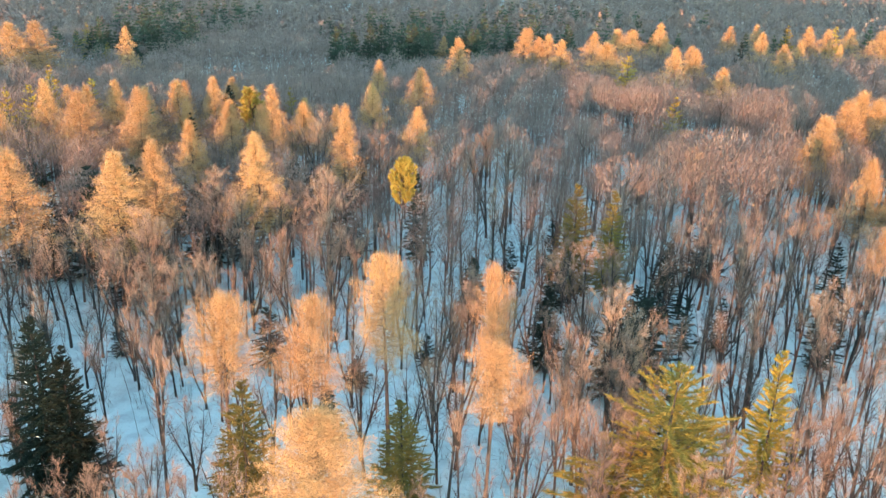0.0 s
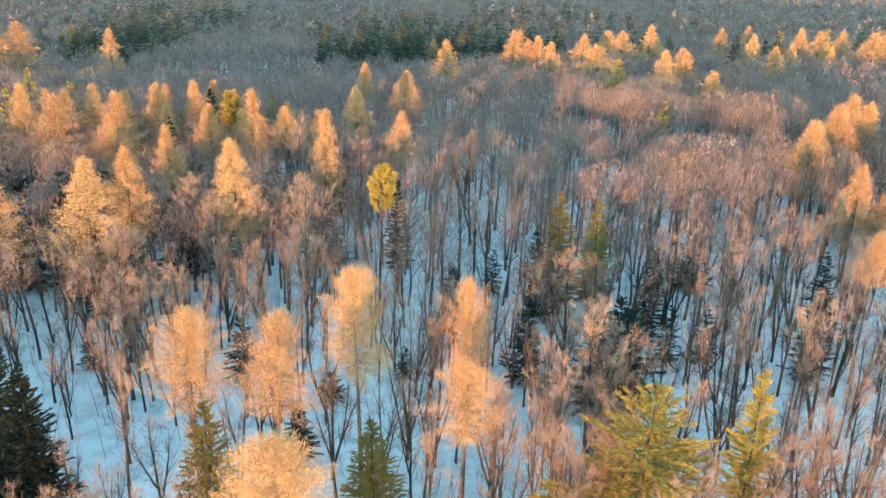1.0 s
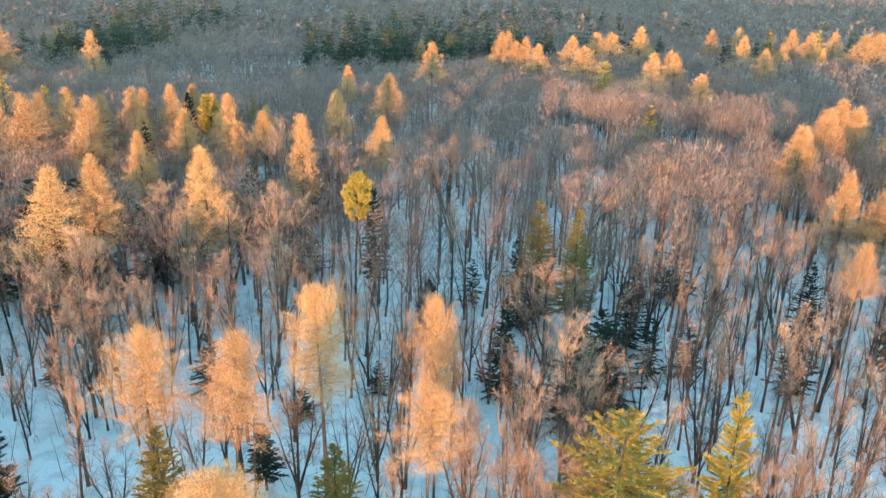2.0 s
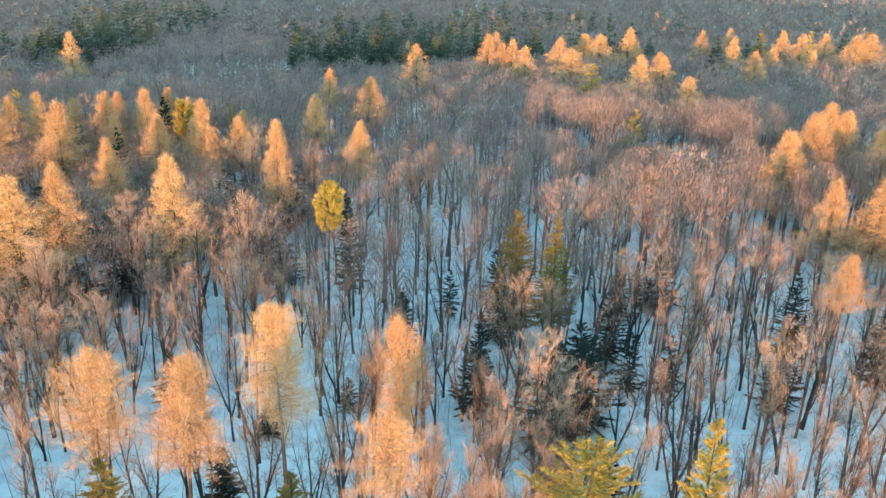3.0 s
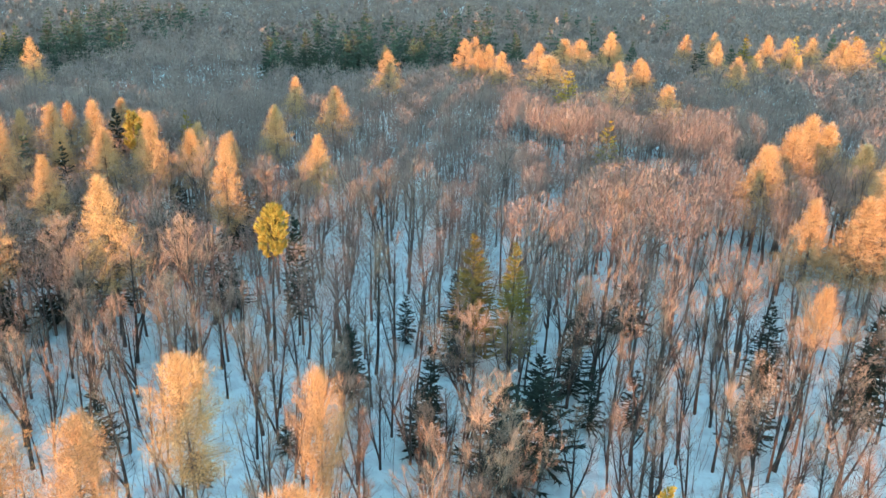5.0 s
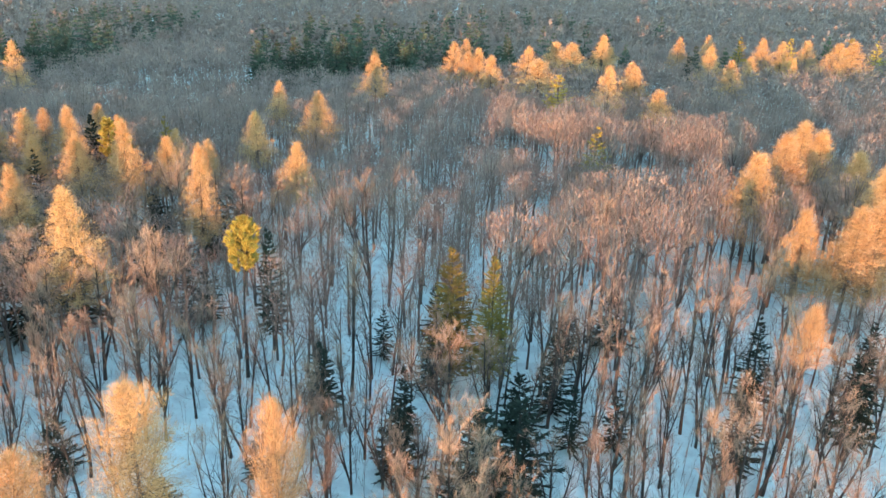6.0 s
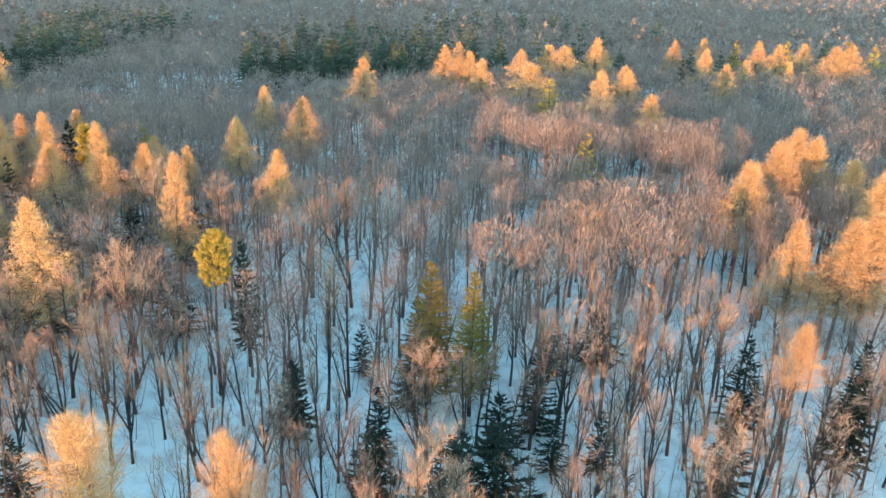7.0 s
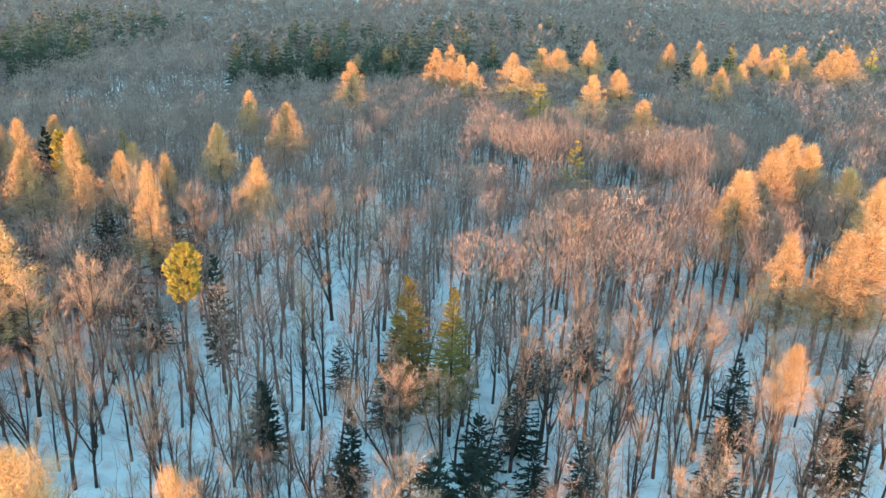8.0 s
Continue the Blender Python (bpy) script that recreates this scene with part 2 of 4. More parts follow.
def larch_tree(seed, tall, wide, low, full, branches, twigs, thick, sides=6):
    """A leafless larch: straight trunk, tiers of light branches thick with straw-coloured shoots."""
    wood, crown = Growth(seed), Growth(seed + 5000)
    r = wood.r
    main = wood.line((0, 0, -0.4), (0, 0, 1), tall, 8, 0.012, 0.02)
    wood.stem(main, tall * 0.0105 * np.array([1.25, 1, 0.88, 0.75, 0.62, 0.48, 0.33, 0.18, 0.03]), sides)
    for s in r.uniform(0.12, low + 0.05, max(3, branches // 6)):
        p, _ = along(main, [s])
        a = r.uniform(0, 2 * np.pi)
        dead = wood.line(p[0], (np.cos(a), np.sin(a), r.uniform(-0.25, 0.1)), tall * r.uniform(0.05, 0.12), 3, 0.1, -0.03)
        wood.stem(dead, np.array([0.035, 0.025, 0.018, 0.004]) * thick ** 0.5, 3)
    bases, ways = [], []
    for j in range(branches):
        s = ((j + r.uniform()) / branches) ** 0.85
        p, _ = along(main, [low + (1 - low) * s * 0.985])
        a = j * 2.4 + r.normal(0, 0.4)
        long = tall * wide * larch_shape(s, full) * r.uniform(0.6, 1.2) + 0.25
        if 0.55 < full < 0.9:
            long *= 1 + 0.34 * math.sin(2 * a + seed + 5 * s) + 0.24 * math.sin(5 * a - 9 * s)
        limb = wood.line(p[0], (np.cos(a), np.sin(a), -0.12 + (0.75 if full < 0.9 else 0.45) * s ** 1.5), long, 2, 0.06, 0.12 if full < 0.9 else 0.07)
        wood.stem(limb, np.array([0.04, 0.022, 0.005]) * (1.15 - 0.7 * s) * thick ** 0.4, 3)
        n = max(4, int(twigs / branches * (0.35 + 1.3 * long / (tall * wide))))
        q = r.uniform(0.12, 1.0, n) ** 0.8
        b, e = along(limb, q)
        bases.append(b), ways.append(e)
    bases, ways = np.concatenate(bases), np.concatenate(ways)
    n = len(bases)
    w = ways * 0.5 + crown.r.normal(0, 0.55, (n, 3)) + np.array([0, 0, 0.3])
    fine = 0.6 if thick < 1 else 1.0
    crown.twigs(bases + crown.r.normal(0, 0.26, (n, 3)), w, crown.r.uniform(0.3, 0.85, n) * fine, crown.r.uniform(0.04, 0.075, n) * thick)
    return wood.done(), crown.done()


def needle_tree(seed, tall, wide, low, tiers, per, sprays, droop, full=0.8, thick=1.0, ragged=0.15, sides=6):
    """A spruce or fir: whorls of branches, each a fan of needled sprays."""
    wood, crown = Growth(seed), Growth(seed + 5000)
    r = wood.r
    main = wood.line((0, 0, -0.4), (0, 0, 1), tall, 7, 0.008, 0.02)
    wood.stem(main, tall * 0.011 * np.array([1.25, 1, 0.86, 0.7, 0.54, 0.37, 0.2, 0.03]), sides)
    bases, ways, longs = [], [], []
    for j in range(tiers):
        s = (j + r.uniform(0, 0.6)) / tiers
        reach = tall * wide * np.clip(s / 0.08, 0.55, 1) * (1 - s) ** full + 0.18
        for i in range(max(4, int(per * (1.15 - 0.5 * s)))):
            p, _ = along(main, [low + (1 - low) * s * 0.985])
            a = i * 2 * np.pi / per + j * 1.3 + r.normal(0, 0.25)
            long = reach * r.uniform(1 - 2 * ragged, 1 + ragged)
            limb = crown.line(p[0], (np.cos(a), np.sin(a), -droop + (0.55 + droop) * s ** 2), long, 3, 0.05, 0.10 if droop > 0 else 0.04)
            if sides > 3:
                crown.stem(limb, np.array([0.05, 0.035, 0.02, 0.006]) * (1.1 - 0.7 * s), 3)
            n = max(4, int(sprays * (0.3 + 0.9 * long / (tall * wide))))
            b, e = along(limb, r.uniform(0.1, 1.0, n) ** 0.75)
            bases.append(b), ways.append(e)
            longs.append(np.full(n, 0.28 + 0.12 * long))
    bases, ways, longs = np.concatenate(bases), np.concatenate(ways), np.concatenate(longs)
    n = len(bases)
    spread = np.array([1, 1, 0.45]) if sides > 3 else np.array([1, 1, 1.4])
    w = ways * 0.8 + crown.r.normal(0, 0.5, (n, 3)) * spread + np.array([0, 0, -0.18 * (droop > 0.1) if sides > 3 else 0.3])
    crown.twigs(bases, w, longs * crown.r.uniform(0.55, 1.1, n) * min(1, thick + 0.25), crown.r.uniform(0.13, 0.26, n) * thick)
    snow = Growth(seed + 9000)
    pick = crown.r.choice(n, min(n, 14), replace=False)
    b = bases[pick] + np.array([0, 0, 0.06])
    for q in b:
        a = snow.r.uniform(0, 6.28)
        k = np.array([np.cos(a), np.sin(a), 0]) * snow.r.uniform(0.12, 0.3)
        snow.stem([q - k, q - k * 0.3 + (0, 0, 0.04), q + k * 0.4 + (0, 0, 0.04), q + k], [0.02, 0.075, 0.065, 0.01], 4)
    return wood.done(), crown.done(), snow.done()


def pine_tree(seed, tall, wide, low, clumps, tufts, thick=1.0):
    """A young pine: upswept branches that end in brushes of long needles."""
    wood, crown = Growth(seed), Growth(seed + 5000)
    r = wood.r
    main = wood.line((0, 0, -0.4), (0, 0, 1), tall, 8, 0.02, 0.02)
    wood.stem(main, tall * 0.012 * np.array([1.25, 1, 0.86, 0.75, 0.62, 0.5, 0.35, 0.2, 0.04]), 6)
    for j in range(clumps):
        s = (j + r.uniform()) / clumps
        p, _ = along(main, [low + (1 - low) * s * 0.97])
        a = j * 2.4 + r.normal(0, 0.3)
        long = tall * wide * (0.25 + 0.75 * math.sqrt(max(0.0, 1 - (1.5 * s - 0.35) ** 2))) * r.uniform(0.6, 1.1) * (0.8 if s < 0.25 else 1.1 - 0.25 * s)
        limb = wood.line(p[0], (np.cos(a), np.sin(a), 0.25 + 0.5 * s), long, 3, 0.06, 0.18)
        wood.stem(limb, np.array([0.06, 0.045, 0.03, 0.01]), 3)
        b, e = along(limb, r.uniform(0.35, 1.0, tufts) ** 0.7)
        w = e * 0.5 + r.normal(0, 0.5, (tufts, 3)) + np.array([0, 0, 0.75])
        crown.twigs(b, w, r.uniform(0.35, 0.75, tufts), r.uniform(0.13, 0.24, tufts) * thick)
    return wood.done(), crown.done()


def thing(name, parts, label, category, group=""):
    """A master tree: an Empty at its foot that carries its parts."""
    top = tagged(new(name), label, category, group)
    top.empty_display_size = 0.5
    for part_name, (verts, tris), mat in parts:
        ob = new(part_name, mesh_of(name + "_" + part_name, verts, tris, [mat]))
        ob.parent = top
        if part_name == "snow_patch":
            tagged(ob, "flecks of snow", kind="stuff")
    return top


def planted(x, y, size=1.0, turn=0.0, lean=0.0, wide=1.0):
    z = float(ground_height(x, y))
    m = pose(x, y, z, lean, 0, turn)
    return m @ Matrix.Diagonal((size * wide, size * wide, size, 1))


class Nursery:
    """Sets trees out: the first of each kind is the master itself, the rest copies that share its meshes."""

    def __init__(self):
        self.kinds, self.used, self.spots, self.r = {}, set(), [], np.random.RandomState(77)

    def plant(self, kind, x, y, tall, label="", wide=1.0, lean=0.0, pick=None, top=False):
        masters = self.kinds[kind]
        i = int(self.r.randint(len(masters))) if pick is None else pick % len(masters)
        master, height = masters[i]
        if top:
            tall -= float(ground_height(x, y))
        m = planted(x, y, tall / height, self.r.uniform(0, 360), lean, wide)
        self.spots.append((x, y))
        if (kind, i) not in self.used:
            self.used.add((kind, i))
            master.matrix_basis = m
            ob = master
        else:
            master_scale = master.scale.copy()
            ob = copy_thing(master, m @ Matrix.Diagonal((1 / master_scale[0], 1 / master_scale[1], 1 / master_scale[2], 1)))
        if label:
            ob["label"] = label
        return ob


wood = Nursery()
plant = wood.plant


def raise_kinds():
    k = wood.kinds
    k["bare"] = []
    for i, (tall, stems, spread, limbs) in enumerate(((19, 2, 0.95, 15), (18, 3, 1.0, 13), (20, 2, 0.8, 13), (17, 4, 0.85, 10), (19, 1, 1.2, 16),
                                                      (18, 3, 1.15, 12), (16, 5, 0.9, 8), (20, 1, 0.75, 14), (18, 4, 1.0, 10), (19, 2, 0.9, 12))):
        w, c = bare_tree(100 + i, tall, stems, spread, limbs, 1600, 0.8, low=0.46 + 0.03 * (i % 5))
        k["bare"].append((thing("broadleaf_tree", (("trunk", w, BARK), ("crown", c, TWIG)), "leafless broadleaf tree with grey-brown bark standing in snow", "tree", "bare broadleaf trees of the wood"), tall))
    k["bushy"] = []
    for i, (tall, stems, spread, limbs, twigs) in enumerate(((17, 3, 1.35, 14, 4600), (18, 3, 1.4, 14, 4600), (16, 4, 1.3, 11, 4600))):
        w, c = bare_tree(140 + i, tall, stems, spread, limbs, twigs, 0.75, low=0.5, shoots=5)
        k["bushy"].append((thing("broadleaf_tree", (("trunk", w, BARK), ("crown", c, TWIG)), "leafless broadleaf tree with a dense reddish twiggy crown", "tree", "bare broadleaf trees of the wood"), tall))
    k["larch"] = []
    for i, (tall, wide, low, full) in enumerate(((23, 0.285, 0.36, 1.0), (24, 0.26, 0.44, 0.97), (22, 0.295, 0.34, 1.05), (23, 0.275, 0.46, 1.0))):
        w, c = larch_tree(200 + i, tall, wide, low, full, 210, 13000, 1.0)
        k["larch"].append((thing("larch_tree", (("trunk", w, LARCH_BARK), ("crown", c, LARCH)), "leafless larch with a straw-gold crown", "tree", "golden larches"), tall))
    k["near_larch"] = []
    for i, (tall, wide, low, full) in enumerate(((25, 0.21, 0.54, 0.64), (25, 0.19, 0.56, 0.68), (24, 0.2, 0.54, 0.62))):
        w, c = larch_tree(230 + i, tall, wide, low, full, 230, 23000, 0.58, 7)
        k["near_larch"].append((thing("larch_tree", (("trunk", w, LARCH_BARK), ("crown", c, LARCH)), "leafless larch with a dense rounded straw-gold crown", "tree", "golden larches"), tall))
    w, c = larch_tree(241, 25, 0.17, 0.68, 0.6, 170, 17000, 0.58, 7)
    k["round_larch"] = [(thing("larch_tree", (("trunk", w, LARCH_BARK), ("crown", c, LARCH)), "leafless larch with a short rounded straw-gold crown", "tree", "golden larches"), 25)]
    w, c = larch_tree(245, 25, 0.26, 0.34, 0.52, 380, 62000, 0.5, 7)
    k["dome_larch"] = [(thing("larch_tree", (("trunk", w, LARCH_BARK), ("crown", c, LARCH)), "leafless larch with a broad rounded straw-gold crown", "tree", "golden larches"), 25)]
    k["far_larch"] = []
    for i, (tall, wide, low, full) in enumerate(((21, 0.36, 0.35, 1.0), (21, 0.32, 0.4, 0.95), (20, 0.38, 0.35, 1.0))):
        w, c = larch_tree(260 + i, tall, wide, low, full, 110, 7000, 1.7, 4)
        k["far_larch"].append((thing("larch_tree", (("trunk", w, LARCH_BARK), ("crown", c, LARCH)), "slim leafless larch with a pale gold crown", "tree", "golden larches"), tall))
    k["spruce"] = []
    for i, (tall, wide, low, full) in enumerate(((20, 0.16, 0.12, 0.8), (18, 0.18, 0.06, 0.85), (16, 0.15, 0.2, 0.75))):
        w, c, s = needle_tree(300 + i, tall, wide, low, 26, 9, 40, 0.32, full, 0.9, 0.24)
        k["spruce"].append((thing("spruce_tree", (("trunk", w, BARK), ("crown", c, SPRUCE), ("snow_patch", s, SNOW)), "dark green spruce with flecks of snow on its boughs", "tree", "spruces"), tall))
    k["young_spruce"] = []
    for i, (tall, wide) in enumerate(((10, 0.25), (9, 0.28), (11, 0.23))):
        w, c, s = needle_tree(310 + i, tall, wide, 0.08, 16, 8, 36, 0.28, 0.75, 0.85, 0.26, 4)
        k["young_spruce"].append((thing("spruce_tree", (("trunk", w, BARK), ("crown", c, SPRUCE)), "young dark spruce in the shade of bare trees", "tree", "spruces"), tall))
    k["big_spruce"] = []
    for i, (tall, wide) in enumerate(((21, 0.21), (19, 0.23))):
        w, c, s = needle_tree(315 + i, tall, wide, 0.05, 40, 13, 100, 0.3, 0.78, 0.62, 0.2, 7)
        k["big_spruce"].append((thing("spruce_tree", (("trunk", w, BARK), ("crown", c, SPRUCE), ("snow_patch", s, SNOW)), "tall dense dark green spruce with snow flecks", "tree", "spruces"), tall))
    k["far_fir"] = []
    for i, (tall, wide, low) in enumerate(((20, 0.24, 0.25), (21, 0.21, 0.3))):
        w, c, s = needle_tree(325 + i, tall, wide, low, 18, 9, 15, 0.12, 0.78, 1.9, 0.2, 4)
        k["far_fir"].append((thing("fir_tree", (("trunk", w, BARK), ("crown", c, FIR)), "olive fir with a sunlit top", "tree", "firs"), tall))
    k["olive_spruce"] = []
    for i, (tall, wide, low, full) in enumerate(((20, 0.17, 0.12, 0.75), (20, 0.15, 0.2, 0.8))):
        w, c, s = needle_tree(320 + i, tall, wide, low, 30, 12, 80, 0.25, full, 0.5)
        k["olive_spruce"].append((thing("spruce_tree", (("trunk", w, BARK), ("crown", c, OLIVE)), "olive-green spruce with a pointed top", "tree", "spruces"), tall))
    k["far_spruce"] = []
    for i, (tall, wide, low, full) in enumerate(((18, 0.27, 0.1, 0.8), (17, 0.3, 0.06, 0.75), (19, 0.25, 0.12, 0.8), (16, 0.3, 0.08, 0.85))):
        w, c, s = needle_tree(330 + i, tall, wide, low * 0.6, 18, 10, 20, 0.4, full, 3.2, 0.15, sides=4)
        k["far_spruce"].append((thing("spruce_tree", (("trunk", w, BARK), ("crown", c, HAZED_NEEDLES)), "dark green spruce among bare trees", "tree", "spruces"), tall))
    k["fir"] = []
    for i, (tall, wide, low) in enumerate(((24, 0.22, 0.22), (20, 0.17, 0.3), (22, 0.19, 0.25))):
        w, c, s = needle_tree(360 + i, tall, wide, low, 26, 11, 190, -0.12 if i == 0 else 0.05, 0.58 if i == 0 else 0.72, 0.42, 0.25)
        k["fir"].append((thing("fir_tree", (("trunk", w, BARK), ("crown", c, FIR)), "olive-green fir with layered boughs", "tree", "firs"), tall))
    k["pine"] = []
    for i, (tall, wide, low, clumps, tufts) in enumerate(((22, 0.135, 0.69, 100, 130), (21, 0.13, 0.55, 90, 90))):
        w, c = pine_tree(390 + i, tall, wide, low, clumps, tufts)
        k["pine"].append((thing("pine_tree", (("trunk", w, BARK), ("crown", c, PINE)), "yellow-green pine with brush-like boughs", "tree", "pines"), tall))


raise_kinds()

# ---- the trees that stand out, from the near edge outwards ----
plant("dome_larch", -8.9, 55.2, 26.6, wide=1.15)
plant("near_larch", -22.2, 81.5, 23.8, "leafless larch with a wide ragged gold crown", 1.1, pick=2)
plant("near_larch", -12.8, 77.7, 25.9, "leafless larch with a rounded gold crown", 1.0, pick=1)
plant("near_larch", -4.7, 84.1, 27.6, "tall leafless larch with a pointed gold crown", 0.95, pick=1)
plant("near_larch", 6.7, 82.6, 27.4, "slim leafless larch with a narrow gold crown", 0.52, pick=2)
plant("round_larch", 5.6, 71.5, 24.0, "leafless larch with a short rounded gold crown", 0.95)
plant("fir", 21.6, 67.9, 25.0, "broad olive-gold fir with layered upturned boughs", 1.7, pick=0)
plant("fir", 33.8, 73.1, 24.2, "slim olive-gold fir with a pointed top", 0.8, pick=1)
plant("olive_spruce", -2.8, 76.4, 15.4, "olive-gold spruce with a pointed top", 1.6, pick=0)
plant("olive_spruce", -18.4, 72.5, 20.0, "olive spruce with a dark shaded foot", 1.35, pick=0)
plant("spruce", -12.0, 87.8, 9.5, "dark spruce behind a larch", 1.5, pick=2)
plant("big_spruce", -41.5, 79.5, 21.9, wide=1.1, pick=0)
plant("big_spruce", -38.0, 78.1, 19.6, "dense dark green spruce beside a taller one", 0.95, pick=1)
plant("spruce", 23.1, 87.1, 14.1, "small dark spruce under bare trees", 1.0, pick=1)
plant("spruce", 16.5, 112.8, 13.6, "narrow dusky spruce overgrown by bare twigs", 0.9, pick=2)
plant("spruce", 6.2, 118.5, 13.2, "dusky spruce overgrown by bare twigs", 1.3, pick=2)
plant("bushy", 5.4, 117.0, 13.4, "low bare broadleaf tree grown into a spruce", 0.6, pick=0)
plant("bushy", 15.9, 99.5, 14.6, "low bare broadleaf tree grown into a spruce", 0.7, pick=1)
plant("spruce", 55.6, 110.0, 15.0, "dark spruce overgrown by bare twigs", 1.2, pick=1)
plant("bushy", 54.6, 108.6, 15.6, "bare broadleaf tree grown into a dark spruce", 0.6, pick=2)
plant("bushy", 70.6, 113.6, 17.4, "bare broadleaf tree grown into a dusky spruce", 0.7, pick=0)
plant("bushy", 73.5, 112.4, 18.2, "bare broadleaf tree with a golden-brown crown", 0.8, pick=1)
plant("spruce", 35.6, 122.3, 14.5, "dark green spruce with spreading boughs", 1.1, pick=1)
plant("young_spruce", 30.5, 117.8, 9.4, "young dark spruce in the shade", 1.2, pick=1)
plant("young_spruce", 36.5, 113.5, 9.9, "young dark spruce in the shade", 1.1, pick=2)
plant("young_spruce", 42.2, 114.4, 8.9, "young dark spruce in the shade", 1.0, pick=0)
plant("spruce", 62.0, 122.7, 15.0, "dark spruce among bare trees", 1.35, pick=0)
plant("young_spruce", 15.6, 109.0, 10.9, "small dark spruce in the shade", 1.1, pick=1)
plant("young_spruce", 20.7, 141.5, 10.4, "small dark spruce in the shade", 0.9, pick=0)
plant("young_spruce", -22.7, 107.6, 8.9, "small dark spruce in the shade", 1.2, pick=1)
plant("young_spruce", -44.1, 109.3, 6.8, "young dark spruce in the shade", 1.1, pick=2)
plant("young_spruce", -10.1, 102.8, 4.4, "young spruce standing free in the snow", 1.7, pick=1)
plant("young_spruce", -0.8, 108.7, 5.2, "young dark spruce in the shade", 1.3, pick=0)
plant("young_spruce", 13.0, 136.3, 8.4, "small dark spruce in the shade", 1.0, pick=2)
plant("olive_spruce", 22.3, 129.2, 21.4, "olive spruce with a sunlit golden top", 1.25, pick=0)
plant("olive_spruce", 27.6, 126.5, 21.7, "slim olive spruce with a sunlit golden top", 1.1, pick=1)
plant("pine", -5.5, 130.1, 23.8, "yellow-green pine with a rounded sunlit crown", 0.88, pick=0)
plant("spruce", -3.0, 137.6, 19.9, "dark narrow spruce behind a pine", 0.8, pick=2)
plant("far_fir", 52.7, 192.0, 21.1, "slim fir with a sunlit yellow top", 1.1, pick=1, top=True)
plant("far_fir", 53.3, 245.6, 20.7, "fir with a sunlit yellow top", 1.2, pick=2, top=True)
plant("pine", -38.6, 186.7, 21.8, "yellow-green pine among larches", 1.4, pick=1, top=True)
plant("far_fir", -33.6, 198.4, 19.6, "dark olive fir among larches", 0.8, pick=1, top=True)
plant("far_fir", -77.1, 194.2, 21.9, "olive fir with a sunlit top", 0.9, pick=2, top=True)
plant("far_fir", -90.2, 202.7, 22.5, "dark olive fir among larches", 0.9, pick=1, top=True)
plant("far_fir", -86.8, 184.5, 22.5, "olive fir with a sunlit top", 0.9, pick=2, top=True)
plant("far_fir", -90.5, 182.2, 21.9, "olive fir with a sunlit top", 0.8, pick=1, top=True)
plant("spruce", -49.5, 174.1, 19.9, "dark spruce among larches", 1.0, pick=0)
plant("spruce", -46.0, 193.2, 21.4, "dark spruce among larches", 0.9, pick=2, top=True)

# golden larches across the middle of the wood
plant("larch", -48.2, 125.0, 25.9, "leafless larch with a broad sunlit gold crown", 1.2, pick=2)
plant("larch", -43.8, 129.4, 25.9, "leafless larch with a slim sunlit gold crown", 0.9, pick=1)
plant("larch", -63.8, 125.6, 25.3, "leafless larch with a broad sunlit gold crown", 1.35, pick=2)
plant("larch", -28.0, 133.8, 26.8, "tall leafless larch with a sunlit gold top", 1.0, pick=0)
plant("larch", -44.1, 152.9, 22.8, "slim leafless larch with a gold top", 0.8, pick=3)
plant("larch", -17.0, 156.7, 25.4, "leafless larch with a gold top", 0.75, pick=0)
plant("larch", -41.0, 171.0, 23.2, "leafless larch with a gold crown", 1.0, pick=1)
plant("larch", -58.0, 166.9, 25.5, "leafless larch with a gold crown", 1.2, pick=2)
plant("larch", -55.1, 184.7, 23.2, "leafless larch with a gold crown", 1.2, pick=2, top=True)
plant("larch", -47.5, 185.6, 23.9, "leafless larch with a gold crown", 0.9, pick=0, top=True)
plant("larch", -47.2, 200.1, 20.8, "pale leafless larch in the shade", 1.0, pick=3, top=True)
plant("larch", -33.0, 171.0, 25.8, "leafless larch with a slim gold crown", 0.85, pick=0)
plant("larch", -67.7, 181.0, 24.0, "leafless larch with a slim gold crown", 0.9, pick=0, top=True)
plant("larch", -79.9, 175.8, 24.0, "leafless larch with a gold crown", 1.0, pick=2)
plant("larch", -71.0, 170.1, 24.0, "leafless larch with a broad gold crown", 1.4, pick=2)
plant("larch", -14.4, 194.4, 21.6, "leafless larch with a gold top", 0.9, pick=3, top=True)
plant("larch", -16.1, 231.3, 19.4, "pale leafless larch in the shade", 1.0, pick=0, top=True)
plant("larch", -5.3, 211.4, 21.9, "leafless larch with a sunlit gold crown", 1.25, pick=0, top=True)
plant("larch", -4.0, 173.8, 21.3, "leafless larch with a gold top", 0.95, pick=3)

# the gold group on the sunny flank
plant("larch", 74.8, 165.5, 23.8, "leafless larch with a broad sunlit gold crown", 1.3, pick=2)
plant("larch", 83.6, 174.7, 24.5, "leafless larch with a broad sunlit gold crown", 1.4, pick=2)
plant("larch", 89.2, 181.5, 25.3, "leafless larch with a broad sunlit gold crown", 1.2, pick=0, top=True)
plant("larch", 93.4, 181.5, 23.8, "leafless larch with a broad sunlit gold crown", 1.3, pick=2, top=True)
plant("larch", 97.0, 173.8, 22.4, "leafless larch with a sunlit gold crown", 1.3, pick=0)
plant("larch", 75.1, 143.9, 21.7, "leafless larch with a rounded gold crown", 1.1, pick=2)
plant("larch", 82.0, 142.6, 22.7, "leafless larch with a broad sunlit gold crown", 1.3, pick=2)
